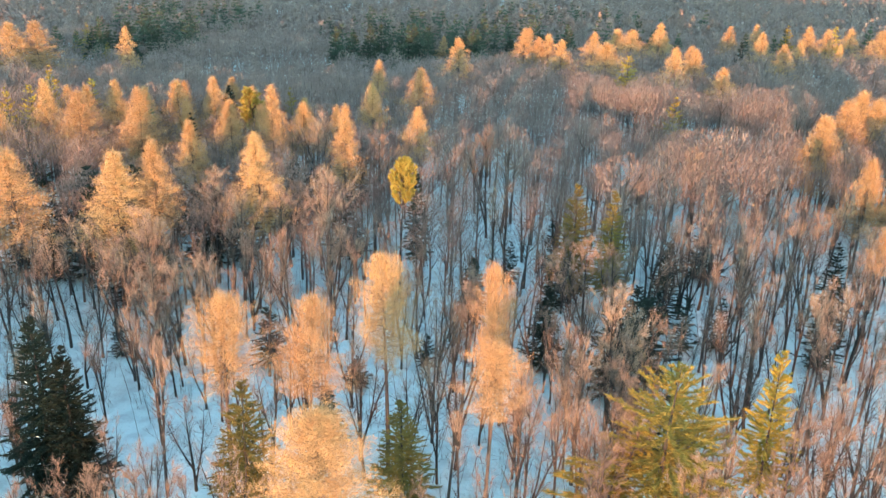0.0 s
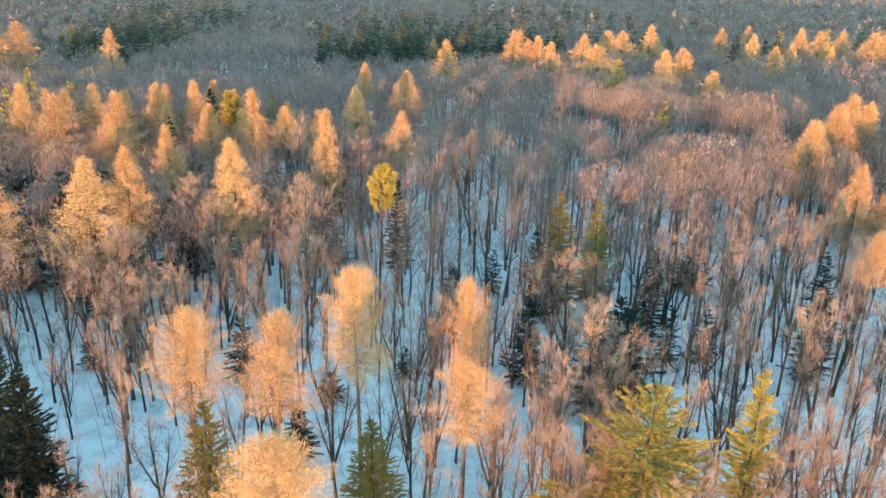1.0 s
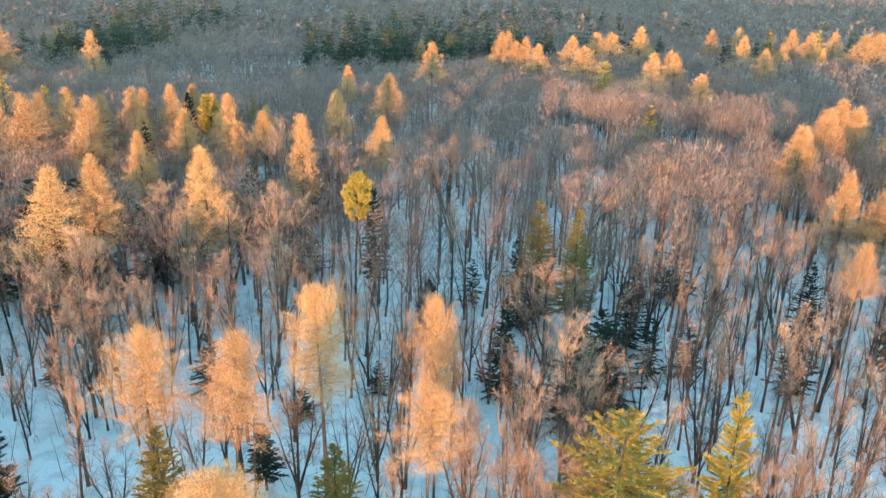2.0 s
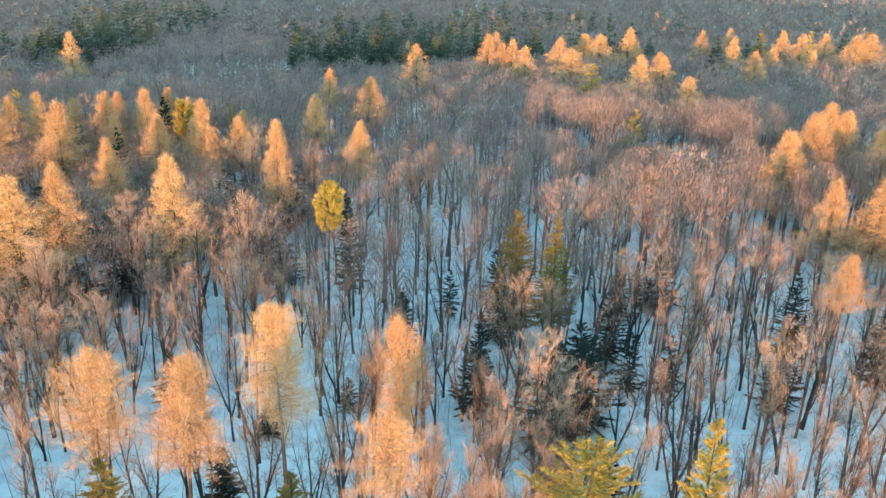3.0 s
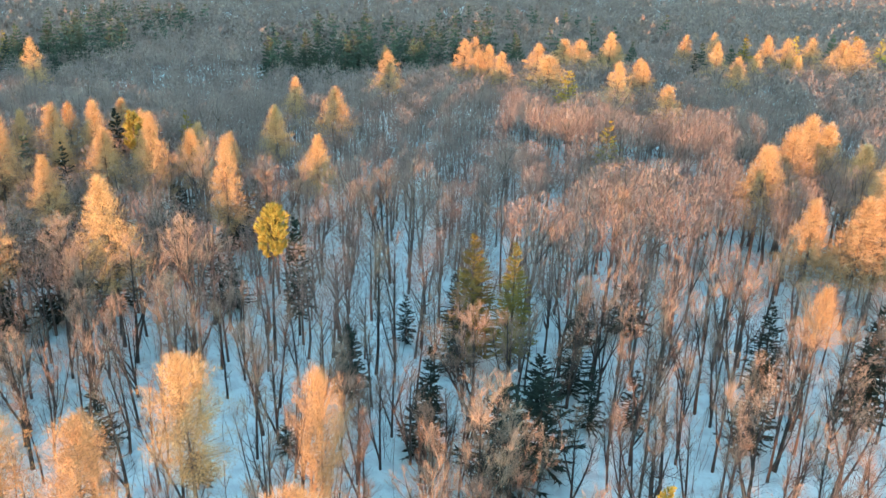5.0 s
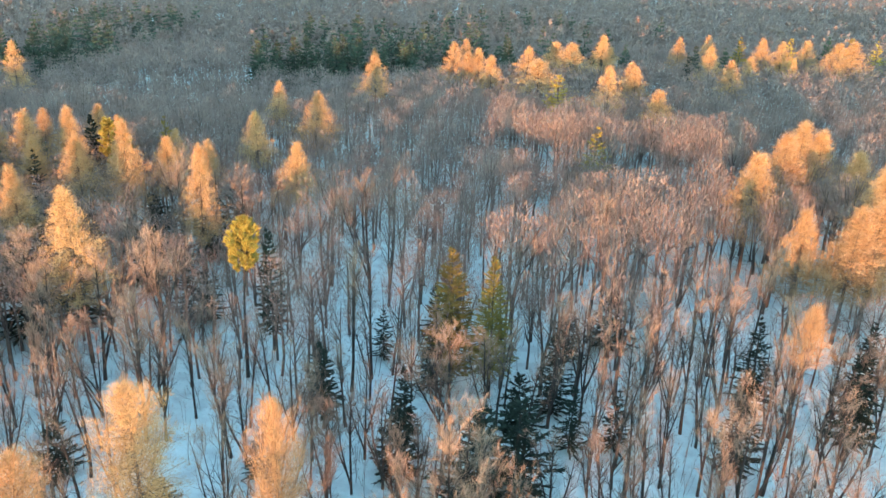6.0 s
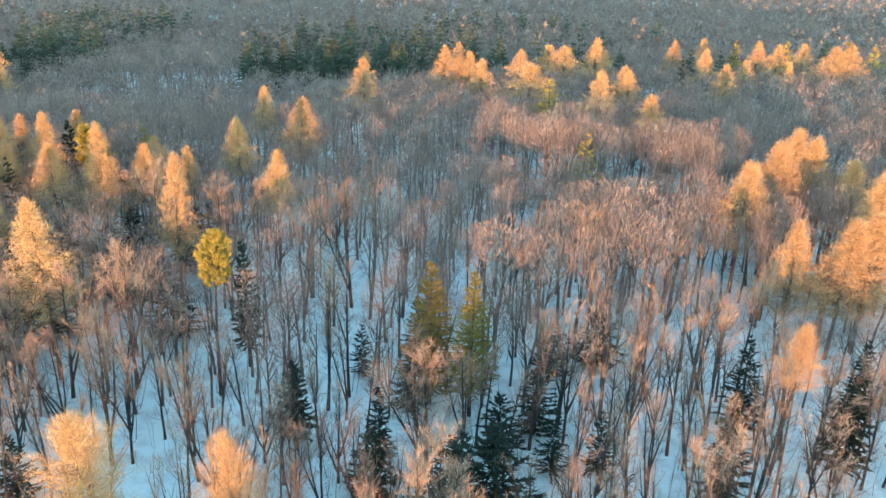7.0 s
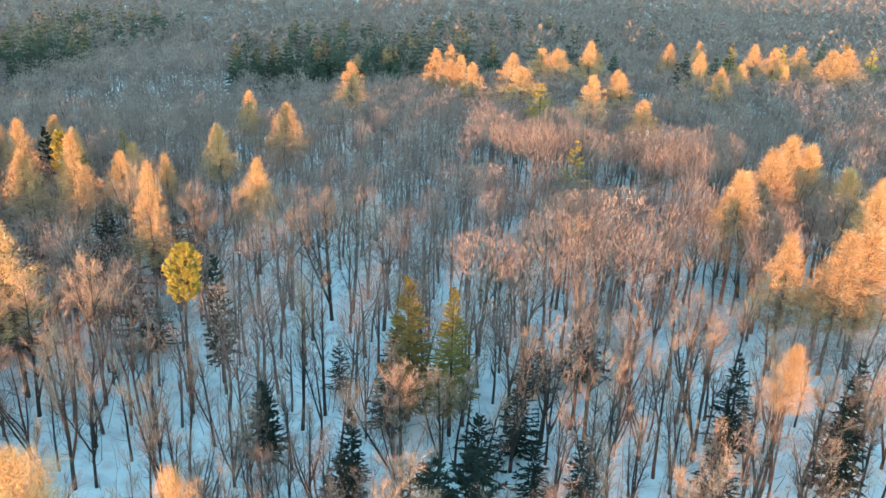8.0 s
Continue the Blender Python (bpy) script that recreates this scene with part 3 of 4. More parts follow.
plant("larch", 86.9, 144.7, 22.9, "leafless larch with a broad sunlit gold crown", 1.4, pick=2)
plant("larch", 94.0, 156.1, 24.5, "leafless larch with a broad sunlit gold crown", 1.4, pick=0)
plant("round_larch", 61.7, 109.5, 23.2, "leafless larch with a rounded sunlit gold crown", 0.7)
plant("larch", 98.6, 167.9, 22.5, "leafless larch with a broad sunlit gold crown", 1.3, pick=0)
plant("spruce", 76.0, 122.0, 15.2, "dusky spruce overgrown by bare twigs", 1.2, pick=0)
plant("spruce", 70.6, 113.0, 15.6, "dusky spruce overgrown by golden-brown twigs", 1.3, pick=2)

# paler larches that close the row above the hollow
for x, y, tall in ((-86.0, 167.8, 20.9), (-62.0, 175.3, 19.9), (-52.0, 178.2, 20.4), (-36.5, 180.1, 19.9), (-27.5, 177.6, 20.4), (-75.0, 186.0, 20.9), (-65.0, 192.3, 19.9),
                   (-58.0, 198.4, 19.9), (-41.0, 192.2, 20.4), (-29.0, 188.8, 19.3), (-97.0, 177.5, 20.9), (-83.0, 193.5, 19.9), (-21.0, 181.6, 18.8)):
    plant("larch", x, y, tall, "pale leafless larch in a close row", 1.0)

# gold tops along the far rise
plant("far_larch", 6.1, 258.2, 21.5, pick=0, top=True)
plant("far_larch", 28.0, 290.8, 19.6, pick=1, top=True)
plant("far_larch", 32.0, 283.8, 18.2, pick=2, top=True)
plant("far_larch", 35.3, 284.2, 19.2, pick=0, top=True)
plant("far_larch", 38.2, 273.7, 19.2, pick=2, top=True)
plant("far_larch", 49.9, 289.2, 19.4, pick=1, top=True)
plant("far_larch", 51.1, 266.4, 19.8, "broad leafless larch with a gold crown", 1.9, pick=2, top=True)
plant("far_larch", 65.6, 300.6, 18.8, "broad leafless larch with a gold crown", 1.5, pick=2, top=True)
plant("far_larch", 61.0, 305.6, 18.2, "broad leafless larch with a gold crown", 1.3, pick=2, top=True)
plant("far_larch", 77.9, 315.1, 19.2, pick=1, top=True)
plant("far_larch", 65.6, 242.8, 22.9, pick=0, top=True)
plant("far_larch", 77.7, 271.5, 18.8, pick=2, top=True)
plant("far_larch", 78.0, 266.4, 18.8, pick=1, top=True)
plant("far_larch", 74.9, 229.1, 20.3, "broad leafless larch with a gold crown", 1.2, pick=2, top=True)
plant("far_larch", 109.5, 300.6, 19.2, pick=0, top=True)
plant("far_larch", 106.7, 271.9, 19.8, "pale leafless larch in the shade", pick=1, top=True)
plant("far_larch", 135.0, 325.1, 17.8, pick=1, top=True)
plant("far_larch", 140.0, 320.3, 17.8, pick=2, top=True)
plant("far_larch", 153.4, 308.6, 19.6, "broad leafless larch with a gold crown", 1.5, pick=2, top=True)
plant("far_larch", 160.0, 312.7, 19.4, "broad leafless larch with a gold crown", 1.4, pick=0, top=True)
plant("far_larch", 120.0, 294.9, 17.1, pick=0, top=True)
plant("far_larch", -129.6, 269.4, 20.9, "broad leafless larch with a gold crown", 1.3, pick=2, top=True)
plant("far_larch", -124.4, 273.7, 20.9, "broad leafless larch with a gold crown", 1.3, pick=0, top=True)
plant("far_larch", -98.0, 278.3, 19.0, "slim leafless larch with a reddish gold top", 0.7, pick=2, top=True)
plant("far_fir", 128.0, 327.5, 18.2, "dark fir on the far rise", 1.0, pick=1, top=True)
plant("far_fir", 143.8, 323.6, 19.2, "yellow-green fir on the far rise", 1.0, pick=2, top=True)
plant("spruce", 101.0, 296.0, 17.8, "dark spruce on the far rise", 0.9, pick=0, top=True)
plant("far_larch", 108.6, 334.6, 16.0, "pale slim larch on the far rise", 0.9, pick=1, top=True)
plant("far_larch", 121.3, 341.3, 16.0, "pale larch with a pinkish top", 0.9, pick=0, top=True)
plant("far_larch", 136.2, 300.1, 16.0, "pale slim larch on the far rise", 0.6, pick=1, top=True)
plant("far_larch", 156.0, 338.0, 15.5, "pale reddish larch on the far rise", 1.1, pick=2, top=True)
plant("far_spruce", 112.5, 327.0, 15.4, "dark spruce between pale larches", 0.8, pick=2, top=True)
plant("far_spruce", 121.1, 321.7, 15.6, "dark spruce between pale larches", 0.8, pick=0, top=True)
plant("far_spruce", 132.4, 341.0, 15.2, "dark spruce on the far rise", 0.8, pick=2, top=True)
plant("far_spruce", 171.1, 354.0, 15.0, "dark spruce on the far rise", 0.8, pick=0, top=True)
plant("far_fir", 177.8, 350.9, 15.6, "yellow-green fir on the far rise", 1.2, pick=0, top=True)
plant("far_fir", 184.2, 342.6, 15.6, "yellow-green fir on the far rise", 1.2, pick=1, top=True)

# reddish bare crowns that catch the sun
plant("bushy", 22.0, 112.8, 19.2, "bare broadleaf tree with a dense rust-red crown", 1.1, pick=0)
plant("bushy", 26.0, 114.8, 17.1, "bare broadleaf tree with a dense rust-red crown", 1.0, pick=1)
plant("bushy", 22.2, 93.9, 19.9, "bare broadleaf tree with a spreading rust-red crown", 1.15, pick=1)
plant("bushy", 16.3, 82.0, 18.4, "bare broadleaf tree with a dense rust-red crown", 0.9, pick=2)
plant("bushy", 21.2, 89.5, 21.6, "bare broadleaf tree with a rust-red crown", 0.9, pick=0)
plant("bushy", 24.7, 87.0, 20.8, "bare broadleaf tree with a rust-red crown", 0.8, pick=1)
plant("bushy", -36.0, 101.9, 19.4, "bare broadleaf tree with a spreading golden-brown crown", 1.1, pick=1)
plant("bushy", -34.5, 107.4, 17.2, "bare broadleaf tree with a spreading golden-brown crown", 1.2, pick=0)
plant("bushy", -29.5, 104.5, 18.3, "bare broadleaf tree with a golden-brown crown", 1.1, pick=1)
plant("bushy", -30.5, 127.8, 19.2, "bare broadleaf tree with a golden-brown crown", 1.0, pick=2)
plant("bushy", -36.0, 133.9, 20.4, "bare broadleaf tree with a spreading golden-brown crown", 1.2, pick=1)
plant("bushy", -25.0, 129.7, 19.9, "bare broadleaf tree with a golden-brown crown", 1.1, pick=0)
plant("bushy", 3.5, 89.0, 23.0, "bare broadleaf tree with a dense rust-red crown", 0.8, pick=0)
plant("bushy", 17.3, 70.1, 20.0, "bare broadleaf tree with a spreading brown crown", 1.0, pick=1)
plant("bushy", 15.5, 66.4, 18.6, "bare broadleaf tree with a spreading brown crown", 1.1, pick=0)
plant("bushy", 24.5, 64.3, 18.0, "bare broadleaf tree with a spreading brown crown", 1.0, pick=2)
plant("bushy", 29.0, 70.7, 17.2, "bare broadleaf tree with a rust-brown crown", 0.9, pick=1)
plant("bushy", 34.0, 66.6, 15.2, "bare broadleaf tree with a pinkish-brown crown", 0.9, pick=0)
plant("bushy", -17.5, 132.7, 22.5, "bare broadleaf tree with a reddish crown", 0.9, pick=2)
plant("bushy", 10.0, 156.9, 22.5, "bare broadleaf tree with a reddish crown", 1.1, pick=0)
plant("bushy", 47.7, 151.8, 21.9, "bare broadleaf tree with a reddish crown", 1.0, pick=1)
plant("bushy", -23.6, 169.7, 20.3, "bare broadleaf tree with a reddish crown", 1.1, pick=2)
plant("bushy", -11.0, 159.1, 21.9, "bare broadleaf tree with a reddish crown", 1.0, pick=0)
plant("bushy", 14.0, 78.9, 15.7, "bare broadleaf tree with a rust-red crown", 0.9, pick=2)
plant("bushy", -33.5, 71.5, 10.4, "low bare broadleaf tree with pinkish twigs", 1.0, pick=2)
plant("bushy", -28.0, 68.4, 13.6, "low bare broadleaf tree with pinkish twigs", 1.0, pick=0)
plant("bushy", 39.5, 71.6, 18.8, "bare broadleaf tree with pinkish twigs", 0.9, pick=1)
plant("bare", 41.7, 110.8, 21.1, pick=5)
plant("bare", 53.0, 115.5, 16.7, pick=3)
plant("bare", 51.8, 118.4, 18.8, pick=0)
plant("bare", 59.4, 132.4, 19.8, pick=1)
plant("bare", 64.9, 131.6, 21.9, pick=4)
plant("bare", 43.3, 128.0, 20.2, pick=2)
plant("bare", 51.2, 129.9, 18.4, pick=5)
plant("bare", 57.5, 143.8, 18.8, pick=8)
plant("bare", 35.3, 142.3, 17.8, pick=1)
plant("bare", 9.0, 127.1, 20.9, pick=2)
plant("bare", 11.6, 130.3, 19.9, pick=0)
plant("bare", -10.2, 97.1, 18.8, pick=1)
plant("bare", -29.0, 79.3, 19.9, pick=7)
plant("bare", 0.3, 90.1, 20.4, pick=6)
plant("bare", -32.0, 88.0, 18.8, pick=0)
plant("bare", -47.5, 96.7, 17.8, pick=4)

# young spruces in the shade below
for x, y, tall in ((24.5, 102.2, 11.5), (29.0, 106.1, 10.4), (28.0, 86.4, 8.9), (19.5, 127.5, 7.0),
                   (-48.0, 127.1, 11.5), (-56.0, 135.2, 13.6), (-40.0, 141.5, 12.5), (-52.0, 143.5, 14.6),
                   (-61.0, 146.2, 13.6), (-34.0, 146.6, 11.5), (47.0, 141.1, 8.4), (40.0, 137.7, 7.3)):
    plant("young_spruce", x, y, 1.25 * tall, "", 1.35)

# ---- the rest of the wood ----
rng = np.random.RandomState(11)
for _ in range(34):
    plant("young_spruce", rng.uniform(-72, -14), rng.uniform(132, 178), rng.uniform(8.5, 13.5), "dark spruce half hidden among bare trees", rng.uniform(1.0, 1.4))
PLAN_NEAR, PLAN_FAR = 127.0, 900.0


def inside(x, y, margin=0.0):
    """Whether a spot lies in the wedge of wood that the flight looks over."""
    return -0.576 * y - 8 - margin < x < 0.576 * y + 24 + margin


def opening(x, y):
    """How bare the wood is: the snowy ride and the small gaps."""
    ride = abs(x - (11 + 0.37 * (y - 167))) < 1.8 and 156 < y < 196 or abs(x - (9.5 + 0.033 * (y - 129))) < 2.0 and 125 < y < 161
    gap = (x + 7) ** 2 / 45 + (y - 96.5) ** 2 / 90 < 1 or (x - 66) ** 2 / 30 + (y - 149) ** 2 / 90 < 1 or (x + 34) ** 2 / 90 + (y - 86) ** 2 / 74 < 1
    return ride or gap


def scatter(x0, x1, y0, y1, step, keep):
    """Spots on a shaken grid."""
    out = []
    for gx in np.arange(x0, x1, step):
        for gy in np.arange(y0, y1, step):
            x, y = gx + rng.uniform(-0.46, 0.46) * step, gy + rng.uniform(-0.46, 0.46) * step
            if keep(x, y):
                out.append((x, y))
    return out


def free(x, y, gap):
    spots = np.array(wood.spots)
    return ((spots[:, 0] - x) ** 2 + (spots[:, 1] - y) ** 2).min() > gap * gap


GROVES = ((52, 211, 12, 12), (77, 201, 19, 11), (47, 155, 9, 8.5), (8, 157, 8, 6))


def grove_depth(x, y):
    """From 0 at a grove's ragged edge to 1 at its heart, less than 0 outside."""
    ragged = 0.28 * math.sin(0.55 * x + 0.31 * y) + 0.2 * math.sin(0.83 * y - 0.41 * x + 1.0)
    return max(1 - math.hypot((x - cx) / rx, (y - cy) / ry) for cx, cy, rx, ry in GROVES) + ragged


def in_grove(x, y):
    return grove_depth(x, y) > 0.1


def usual_height(x, y):
    """Heights of the common trees: an even canopy, with taller groves that stand out of it and a taller sunny flank."""
    flank = min(max((x - 0.247 * y - 9) / 25, 0), 1) if y < 177 else 0
    if in_grove(x, y):
        return rng.uniform(17.3, 21.6) + 4.0 * min(grove_depth(x, y), 0.9)
    if y > 250:
        return rng.uniform(14.3, 15.8) if y < 400 else rng.uniform(14.7, 15.2)
    if x < -18 and y < 103:
        return rng.uniform(11.0, 13.0)
    if x > 66 and y < 152:
        return rng.uniform(12.2, 17.0)
    if -25 < x < 35 and y > 150:
        return rng.uniform(15.0, 16.2)
    if x > 28 and y < 150:
        return rng.uniform(13.5, 20.5)
    if 4 < x < 32 and 80 < y < 132:
        return rng.uniform(13.0, 15.2)
    tall = rng.uniform(16.9, 18.6) if rng.uniform() < 0.10 + 0.35 * flank + 0.2 * (x > 8 and y < 150) else rng.uniform(14.4, 15.7)
    return tall + 2.5 * flank + (1.0 if y < 116 else 0) + 0.8 * min(max((y - 120) / 40, 0), 1) + (2.0 if x < -25 and 128 < y < 205 else 0)


def fill_near():
    for x, y in sorted(scatter(-110, 130, 66, PLAN_NEAR, 5.2, lambda x, y: inside(x, y) and not opening(x, y)), key=lambda s: s[1]):
        if not free(x, y, 2.2) or (x + 3) ** 2 + (y - 70) ** 2 < 30 or (x > 28 and rng.uniform() < 0.2):
            continue
        golden = -60 < x < -14 and 111 < y < 148 and rng.uniform() < 0.3
        bushy = golden or (x > 8 and y < 124 and rng.uniform() < 0.08)
        plant("bushy" if bushy else "bare", x, y, usual_height(x, y) + (4.5 if golden else 1.5 * bushy), wide=rng.uniform(0.95, 1.25), lean=rng.normal(0, 1.2))


fill_near()

# dark conifer stands on the far slope
def in_stand(x, y):
    return any(((x - cx) / rx) ** 2 + ((y - cy) / ry) ** 2 < 0.9 for cx, cy, rx, ry, _, _ in STANDS)


def conifer_stand(cx, cy, rx, ry, count, share, low, high):
    """Spruces, with olive firs and pale larches between; those far back are left to the far thicket."""
    for _ in range(count):
        a, d = rng.uniform(0, 2 * np.pi), math.sqrt(rng.uniform())
        x, y = cx + rx * d * math.cos(a), cy + ry * d * math.sin(a)
        if not free(x, y, 4.2):
            continue
        tall, wide, luck = rng.uniform(low, high), rng.uniform(0.85, 1.2), rng.uniform()
        if luck < share and y > STAND_FAR:
            pale_rows.append((x, y, 0.84 * tall, wide))
            wood.spots.append((x, y))
        elif luck < share:
            plant("far_larch", x, y, tall, "pale slim larch among dark spruces", wide)
        elif y > STAND_FAR:
            back_rows.append((x, y, tall, wide))
            wood.spots.append((x, y))
        elif luck < share + (0.25 if x < -60 else 0.0):
            plant("far_fir", x, y, tall, "olive fir among dark spruces", wide)
        else:
            plant("far_spruce", x, y, tall, wide=wide)


STAND_FAR, back_rows, pale_rows = 345.0, [], []
STANDS = ((-30, 337, 13, 15, 18, 0.0), (-8, 350, 26, 27, 60, 0.04), (18, 362, 36, 38, 80, 0.08), (-14, 408, 46, 38, 60, 0.15), (56, 352, 40, 28, 36, 0.2),
          (-118, 360, 22, 40, 60, 0.05), (-130, 340, 16, 20, 14, 0.1), (-120, 424, 34, 44, 60, 0.15), (-136, 490, 38, 46, 46, 0.2), (50, 455, 95, 70, 170, 0.62))
for stand in STANDS:
    conifer_stand(*stand, 13, 22)
conifer_stand(-66, 186, 30, 14, 26, 0, 13, 18)


class Thicket:
    """Joins many simple trees into one mesh."""

    def __init__(self):
        self.v, self.f, self.m, self.n = [], [], [], 0

    def put(self, model, x, y, tall, turn, wide):
        for which, (verts, tris) in enumerate(model[1]):
            s = tall / model[0]
            c, d = math.cos(turn), math.sin(turn)
            p = np.empty_like(verts)
            p[:, 0] = (verts[:, 0] * c - verts[:, 1] * d) * s * wide + x
            p[:, 1] = (verts[:, 0] * d + verts[:, 1] * c) * s * wide + y
            p[:, 2] = verts[:, 2] * s + float(ground_height(x, y))
            self.v.append(p), self.f.append(tris + self.n), self.m.append(np.full(len(tris), which))
            self.n += len(p)

    def finish(self, name, slots, label, category):
        me = mesh_of(name, np.concatenate(self.v), np.concatenate(self.f), slots, np.concatenate(self.m))
        return tagged(new(name, me), label, category, kind="stuff")


def simple_tree(seed, tall, limbs, twigs, width, long, spread, foot, cone=False, core=0):
    """A leafless tree seen from afar: trunk, a few limbs and a rounded or pointed brush of twigs, denser at its heart."""
    wood_part, crown = Growth(seed), Growth(seed + 5000)
    r = wood_part.r
    main = wood_part.line((0, 0, -0.4), (r.normal(0, 0.03), r.normal(0, 0.03), 1), tall * 0.9, 4, 0.05, 0.03)
    wood_part.stem(main, tall * 0.0125 * np.array([1.2, 0.95, 0.75, 0.5, 0.1]), 4 if limbs > 4 else 3)
    for _ in range(limbs):
        p, d = along(main, [r.uniform(0.3, 0.75)])
        a = r.uniform(0, 2 * np.pi)
        limb = wood_part.line(p[0], d[0] + np.array([np.cos(a), np.sin(a), 0]) * r.uniform(0.4, 0.9), tall * r.uniform(0.2, 0.36), 2, 0.1, 0.08)
        wood_part.stem(limb, tall * np.array([0.0055, 0.0035, 0.001]), 3)
    n = twigs
    fork = main[2] * np.array([1, 1, 0]) + np.array([0, 0, tall * foot])
    a, rise = r.uniform(0, 2 * np.pi, n), r.uniform(-0.25, 1, n)
    level = np.sqrt(np.clip(1 - rise * rise, 0, 1))
    if cone:
        rise = (rise + 0.25) / 1.25
        level = np.clip(1.0 - rise, 0, 1) ** 0.85
    lumps = 1 + 0.2 * np.sin(3 * a + seed) * np.sin(4 * rise + seed) + 0.13 * np.sin(7 * a + 2 * seed)
    mid = 0.5 * (foot + 0.2 + 0.94)
    dome = fork * np.array([1, 1, 0]) + np.stack((tall * spread * level * lumps * np.cos(a), tall * spread * level * lumps * np.sin(a),
                                                  tall * (foot + (0.97 - foot) * rise if cone else mid - 0.05 + (0.97 - mid) * rise * (0.85 + 0.15 * lumps))), -1)
    heart = fork if not cone else np.stack((np.full(n, fork[0]), np.full(n, fork[1]), dome[:, 2] - 0.04 * tall), -1)
    out = dome - heart
    u = 1 - 0.55 * r.uniform(0, 1, n) ** 1.7
    way = out / (np.linalg.norm(out, axis=1)[:, None] + 1e-9) + crown.r.normal(0, 0.45, (n, 3)) + np.array([0, 0, 0.25])
    if core:
        pick = r.choice(n, core, replace=False)
        inner = (heart if heart.ndim == 1 else heart[pick]) + out[pick] * r.uniform(0.5, 0.85, (core, 1))
        crown.twigs(inner, way[pick] + crown.r.normal(0, 0.7, (core, 3)), long * crown.r.uniform(0.8, 1.2, core), 2.6 * width * crown.r.uniform(0.8, 1.4, core))
    crown.twigs(heart + out * u[:, None], way, long * crown.r.uniform(0.6, 1.3, n), width * crown.r.uniform(0.7, 1.4, n))
    return wood_part.done(), crown.done()


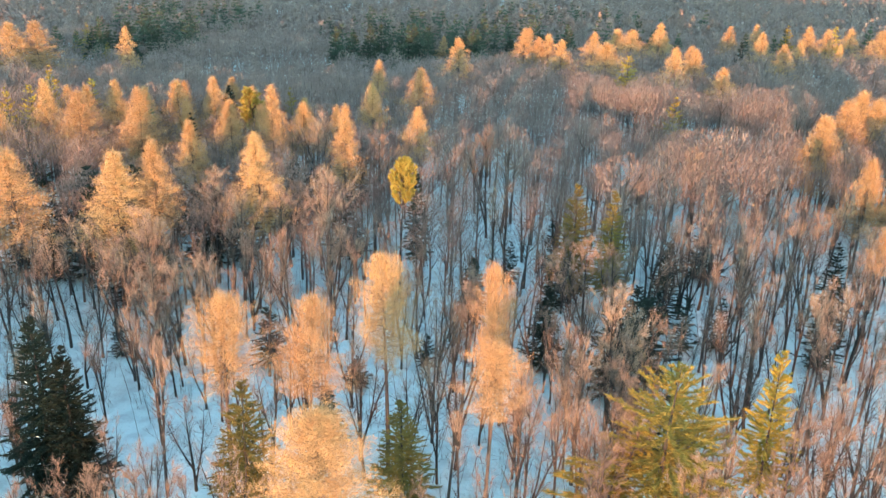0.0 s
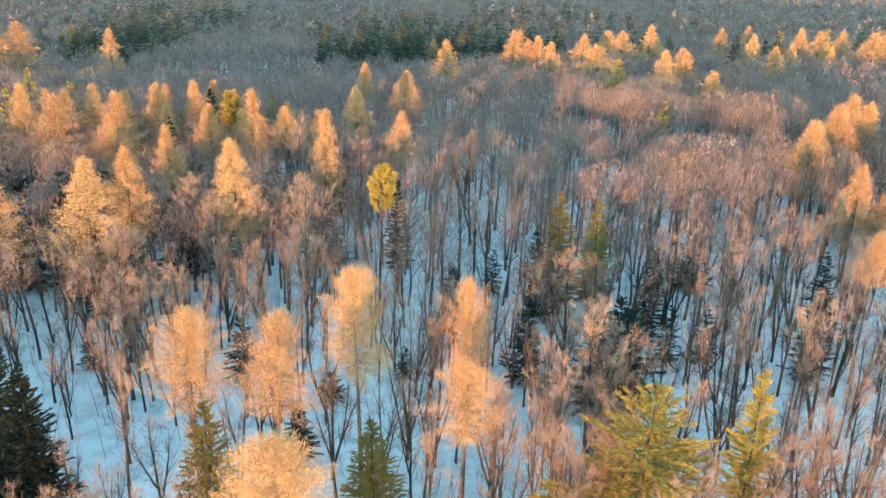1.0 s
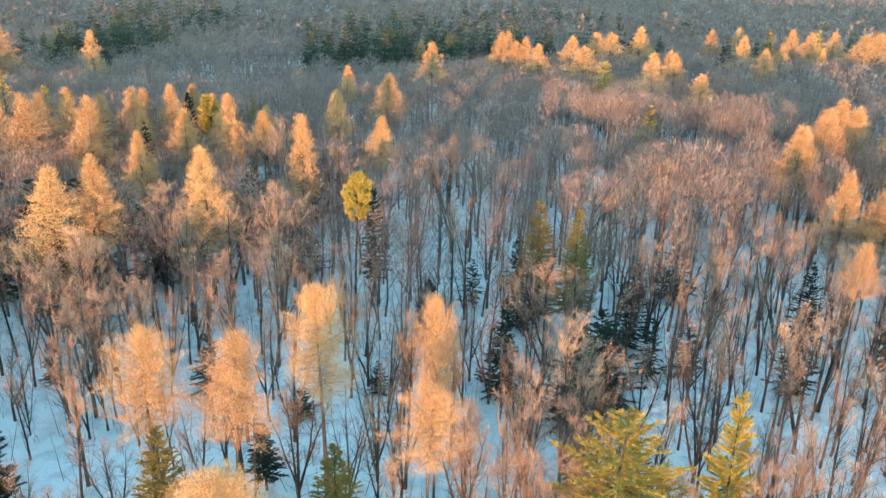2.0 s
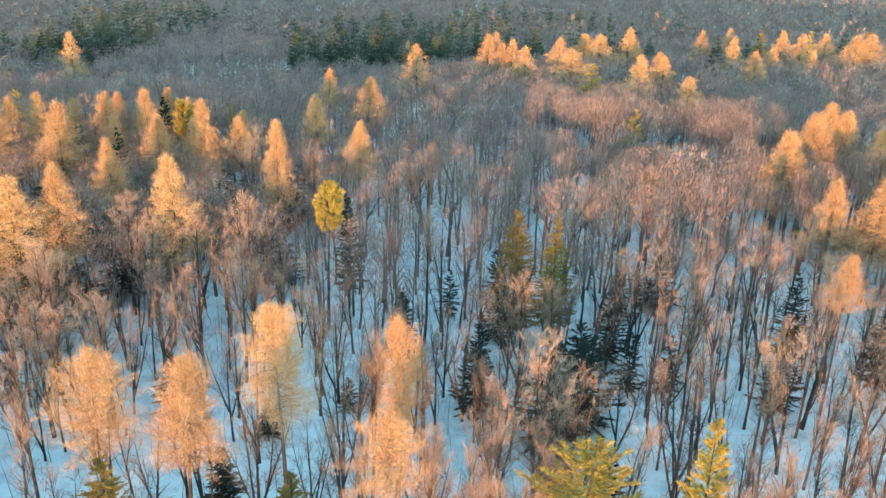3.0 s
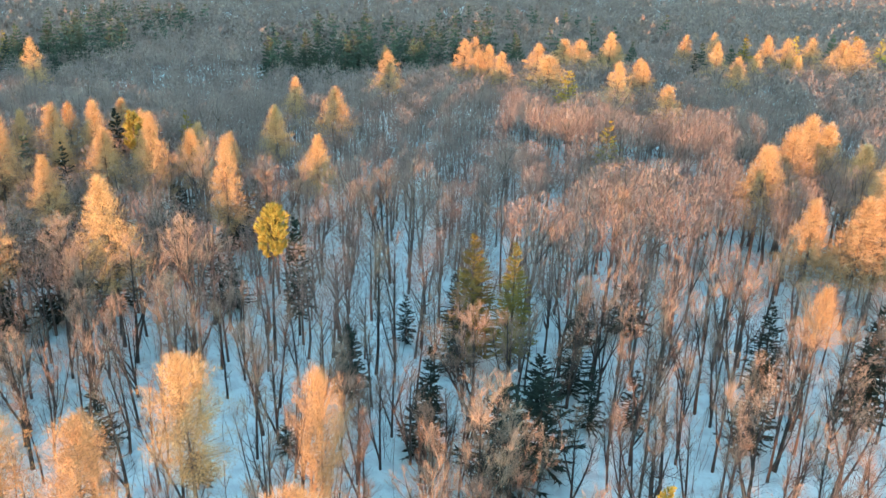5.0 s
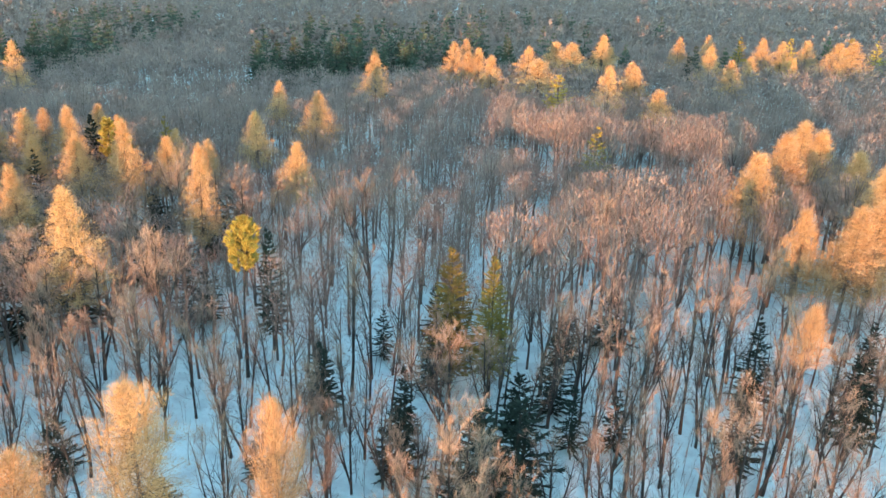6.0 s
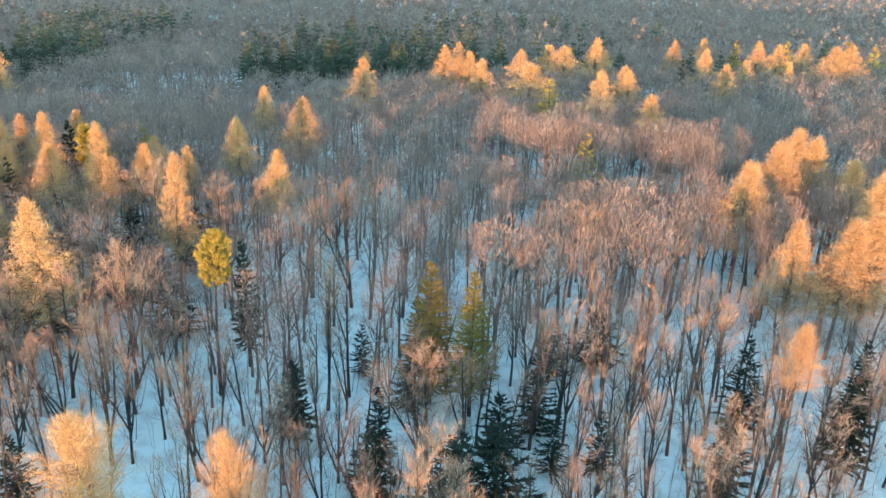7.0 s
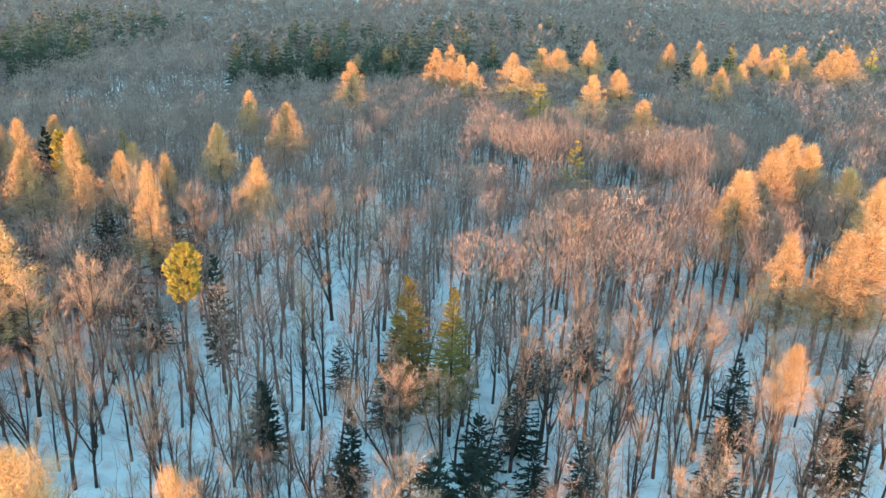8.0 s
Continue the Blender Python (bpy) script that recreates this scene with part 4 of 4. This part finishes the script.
def far_woods():
    middle = [(18, simple_tree(500 + i, 18, 8, 900, 0.066, 0.6, 0.185, 0.42)) for i in range(10)]
    further = [(18, simple_tree(580 + i, 18, 4, 540, 0.115, 0.75, 0.2, 0.36, core=80)) for i in range(10)]
    beyond = [(17, simple_tree(540 + i, 17, 1, 220, 0.2, 1.0, 0.215, 0.3, core=80)) for i in range(8)]
    distant = [(17, simple_tree(520 + i, 17, 0, 120, 0.36, 1.5, 0.2, 0.2, i % 3 == 0, core=50)) for i in range(9)]
    sunny = [(18, simple_tree(560 + i, 18, 7, 1200, 0.062, 0.6, 0.19, 0.42, core=35)) for i in range(6)]
    t = Thicket()
    for x, y in scatter(-150, 175, PLAN_NEAR, 178, 4.75, lambda x, y: inside(x, y, 4) and not opening(x, y)) + scatter(-150, 175, 178, 256, 4.8, lambda x, y: inside(x, y, 4) and not opening(x, y)):
        if free(x, y, 2.2) and not (x > 64 and y < 150 and rng.uniform() < 0.5):
            full = y < 190 and x > -30 and rng.uniform() < 0.2           # a full-crowned tree that stands out of the rest
            model = sunny[rng.randint(6)] if full or in_grove(x, y) else (middle if y < 178 else further)[rng.randint(10)]
            t.put(model, x, y, usual_height(x, y) + (2.2 if full else 0), rng.uniform(0, 6.28), rng.uniform(0.85, 1.2))
    t.finish("middle_woods", [BARK_FAR, TWIG_HAZED], "grey-brown leafless broadleaf wood on snow", "woods")
    t = Thicket()
    for x, y in scatter(-240, 280, 256, 402, 6.4, lambda x, y: inside(x, y, 4)):
        if free(x, y, 2.2):
            t.put(beyond[rng.randint(8)], x, y, rng.uniform(11.0, 14.5) if in_stand(x, y) or in_stand(x, y + 22) else usual_height(x, y), rng.uniform(0, 6.28), rng.uniform(0.95, 1.3))
    for x, y in scatter(-340, 360, 402, 548, 8.6, lambda x, y: inside(x, y, 4)) + scatter(-470, 500, 548, 720, 10.5, lambda x, y: inside(x, y, 4)) + scatter(-540, 600, 720, PLAN_FAR, 13, lambda x, y: inside(x, y, 20)) + scatter(60, 680, PLAN_FAR, 1090, 15, lambda x, y: inside(x, y, 20)):
        t.put(distant[rng.randint(9)], x, y, usual_height(x, y), rng.uniform(0, 6.28), rng.uniform(1.3, 1.8))
    # pale larches: haze and shade put into the colour, grey twigs instead of gold
    cones = [(18, simple_tree(600 + i, 18, 0, 200, 0.26, 1.2, 0.17, 0.2, True, core=70)) for i in range(5)]
    for x, y, tall, wide in pale_rows:
        t.put(cones[rng.randint(5)], x, y, tall, rng.uniform(0, 6.28), wide)
    t.finish("far_woods", [BARK_FAR, TWIG_HAZED], "distant leafless wood on a snowy slope", "woods")
    t = Thicket()
    spruces = [(h, needle_tree(345 + i, h, w, 0.04, 11, 9, 8, 0.4, 0.8, 5.0, 0.2, 3)[:2]) for i, (h, w) in enumerate(((18, 0.28), (17, 0.31), (16, 0.32)))]
    for x, y, tall, wide in back_rows:
        t.put(spruces[rng.randint(3)], x, y, tall, rng.uniform(0, 6.28), wide)
    t.finish("far_spruces", [BARK, HAZED_NEEDLES_ROWS], "far rows of dark green spruces on the slope", "woods")
    # wood added unseen beside and behind the flight: keeps low sun off the ground
    t = Thicket()

    def beside(x, y):
        return not inside(x, y, 2) or y < 45

    for x, y in scatter(-260, 150, -220, 240, 9.5, beside):
        if -0.576 * y - 128 < x:
            below = (x + 6) ** 2 + (y + 20) ** 2 < 90 ** 2
            if x > 12 and y < 62:           # unseen and kept low, to let the sun onto the right flank
                tall = rng.uniform(5.0, 8.0)
            else:
                tall = rng.uniform(9.5, 12.5) if below else rng.uniform(14, 20)
            t.put((beyond if below else distant)[rng.randint(8)], x, y, tall, rng.uniform(0, 6.28), rng.uniform(1.0, 1.4))
    t.finish("surrounding_woods", [BARK_FAR, TWIG_HAZED], "leafless wood added out of view to shade the ground", "woods")


far_woods()


# ---- undergrowth ----
def undergrowth():
    """Leafless saplings, thin poles and brushwood that stick out of the snow."""
    poles, brush = Growth(808), Growth(809)
    for x, y in scatter(-80, 105, 60, 170, 2.5, lambda x, y: inside(x, y) and rng.uniform() < (0.4 if opening(x, y) else 0.65)):
        pole = rng.uniform() < 0.4
        tall = rng.uniform(5.0, 10.5) if pole else rng.uniform(1.2, 5.0)
        z = float(ground_height(x, y)) - 0.1
        for _ in range(1 if pole else rng.randint(1, 4)):
            shoot = poles.line((x + rng.normal(0, 0.25), y + rng.normal(0, 0.25), z), (rng.normal(0, 0.16), rng.normal(0, 0.16), 1), tall * rng.uniform(0.7, 1), 3, 0.07, 0.05)
            poles.stem(shoot, np.array([0.05, 0.04, 0.025, 0.005]) if pole else np.array([0.026, 0.02, 0.012, 0.003]), 3)
            n = 14 if pole else 11
            b, e = along(shoot, rng.uniform(0.3, 1, n))
            brush.twigs(b, e + rng.normal(0, 0.5, (n, 3)) + np.array([0, 0, 0.2]), rng.uniform(0.4, 1.3, n), rng.uniform(0.018, 0.034, n))
    (pv, pf), (bv, bf) = poles.done(), brush.done()
    me = mesh_of("undergrowth", np.concatenate((pv, bv)), np.concatenate((pf, bf + len(pv))), [BARK_FAR, TWIG_HAZED], np.repeat((0, 1), (len(pf), len(bf))))
    tagged(new("undergrowth", me), "leafless saplings and brushwood in the snow", "undergrowth", kind="stuff")


undergrowth()


# trees raised but not set out
for kind, masters in wood.kinds.items():
    for i, (master, _) in enumerate(masters):
        if (kind, i) not in wood.used:
            for ob in (*master.children, master):
                bpy.data.objects.remove(ob)
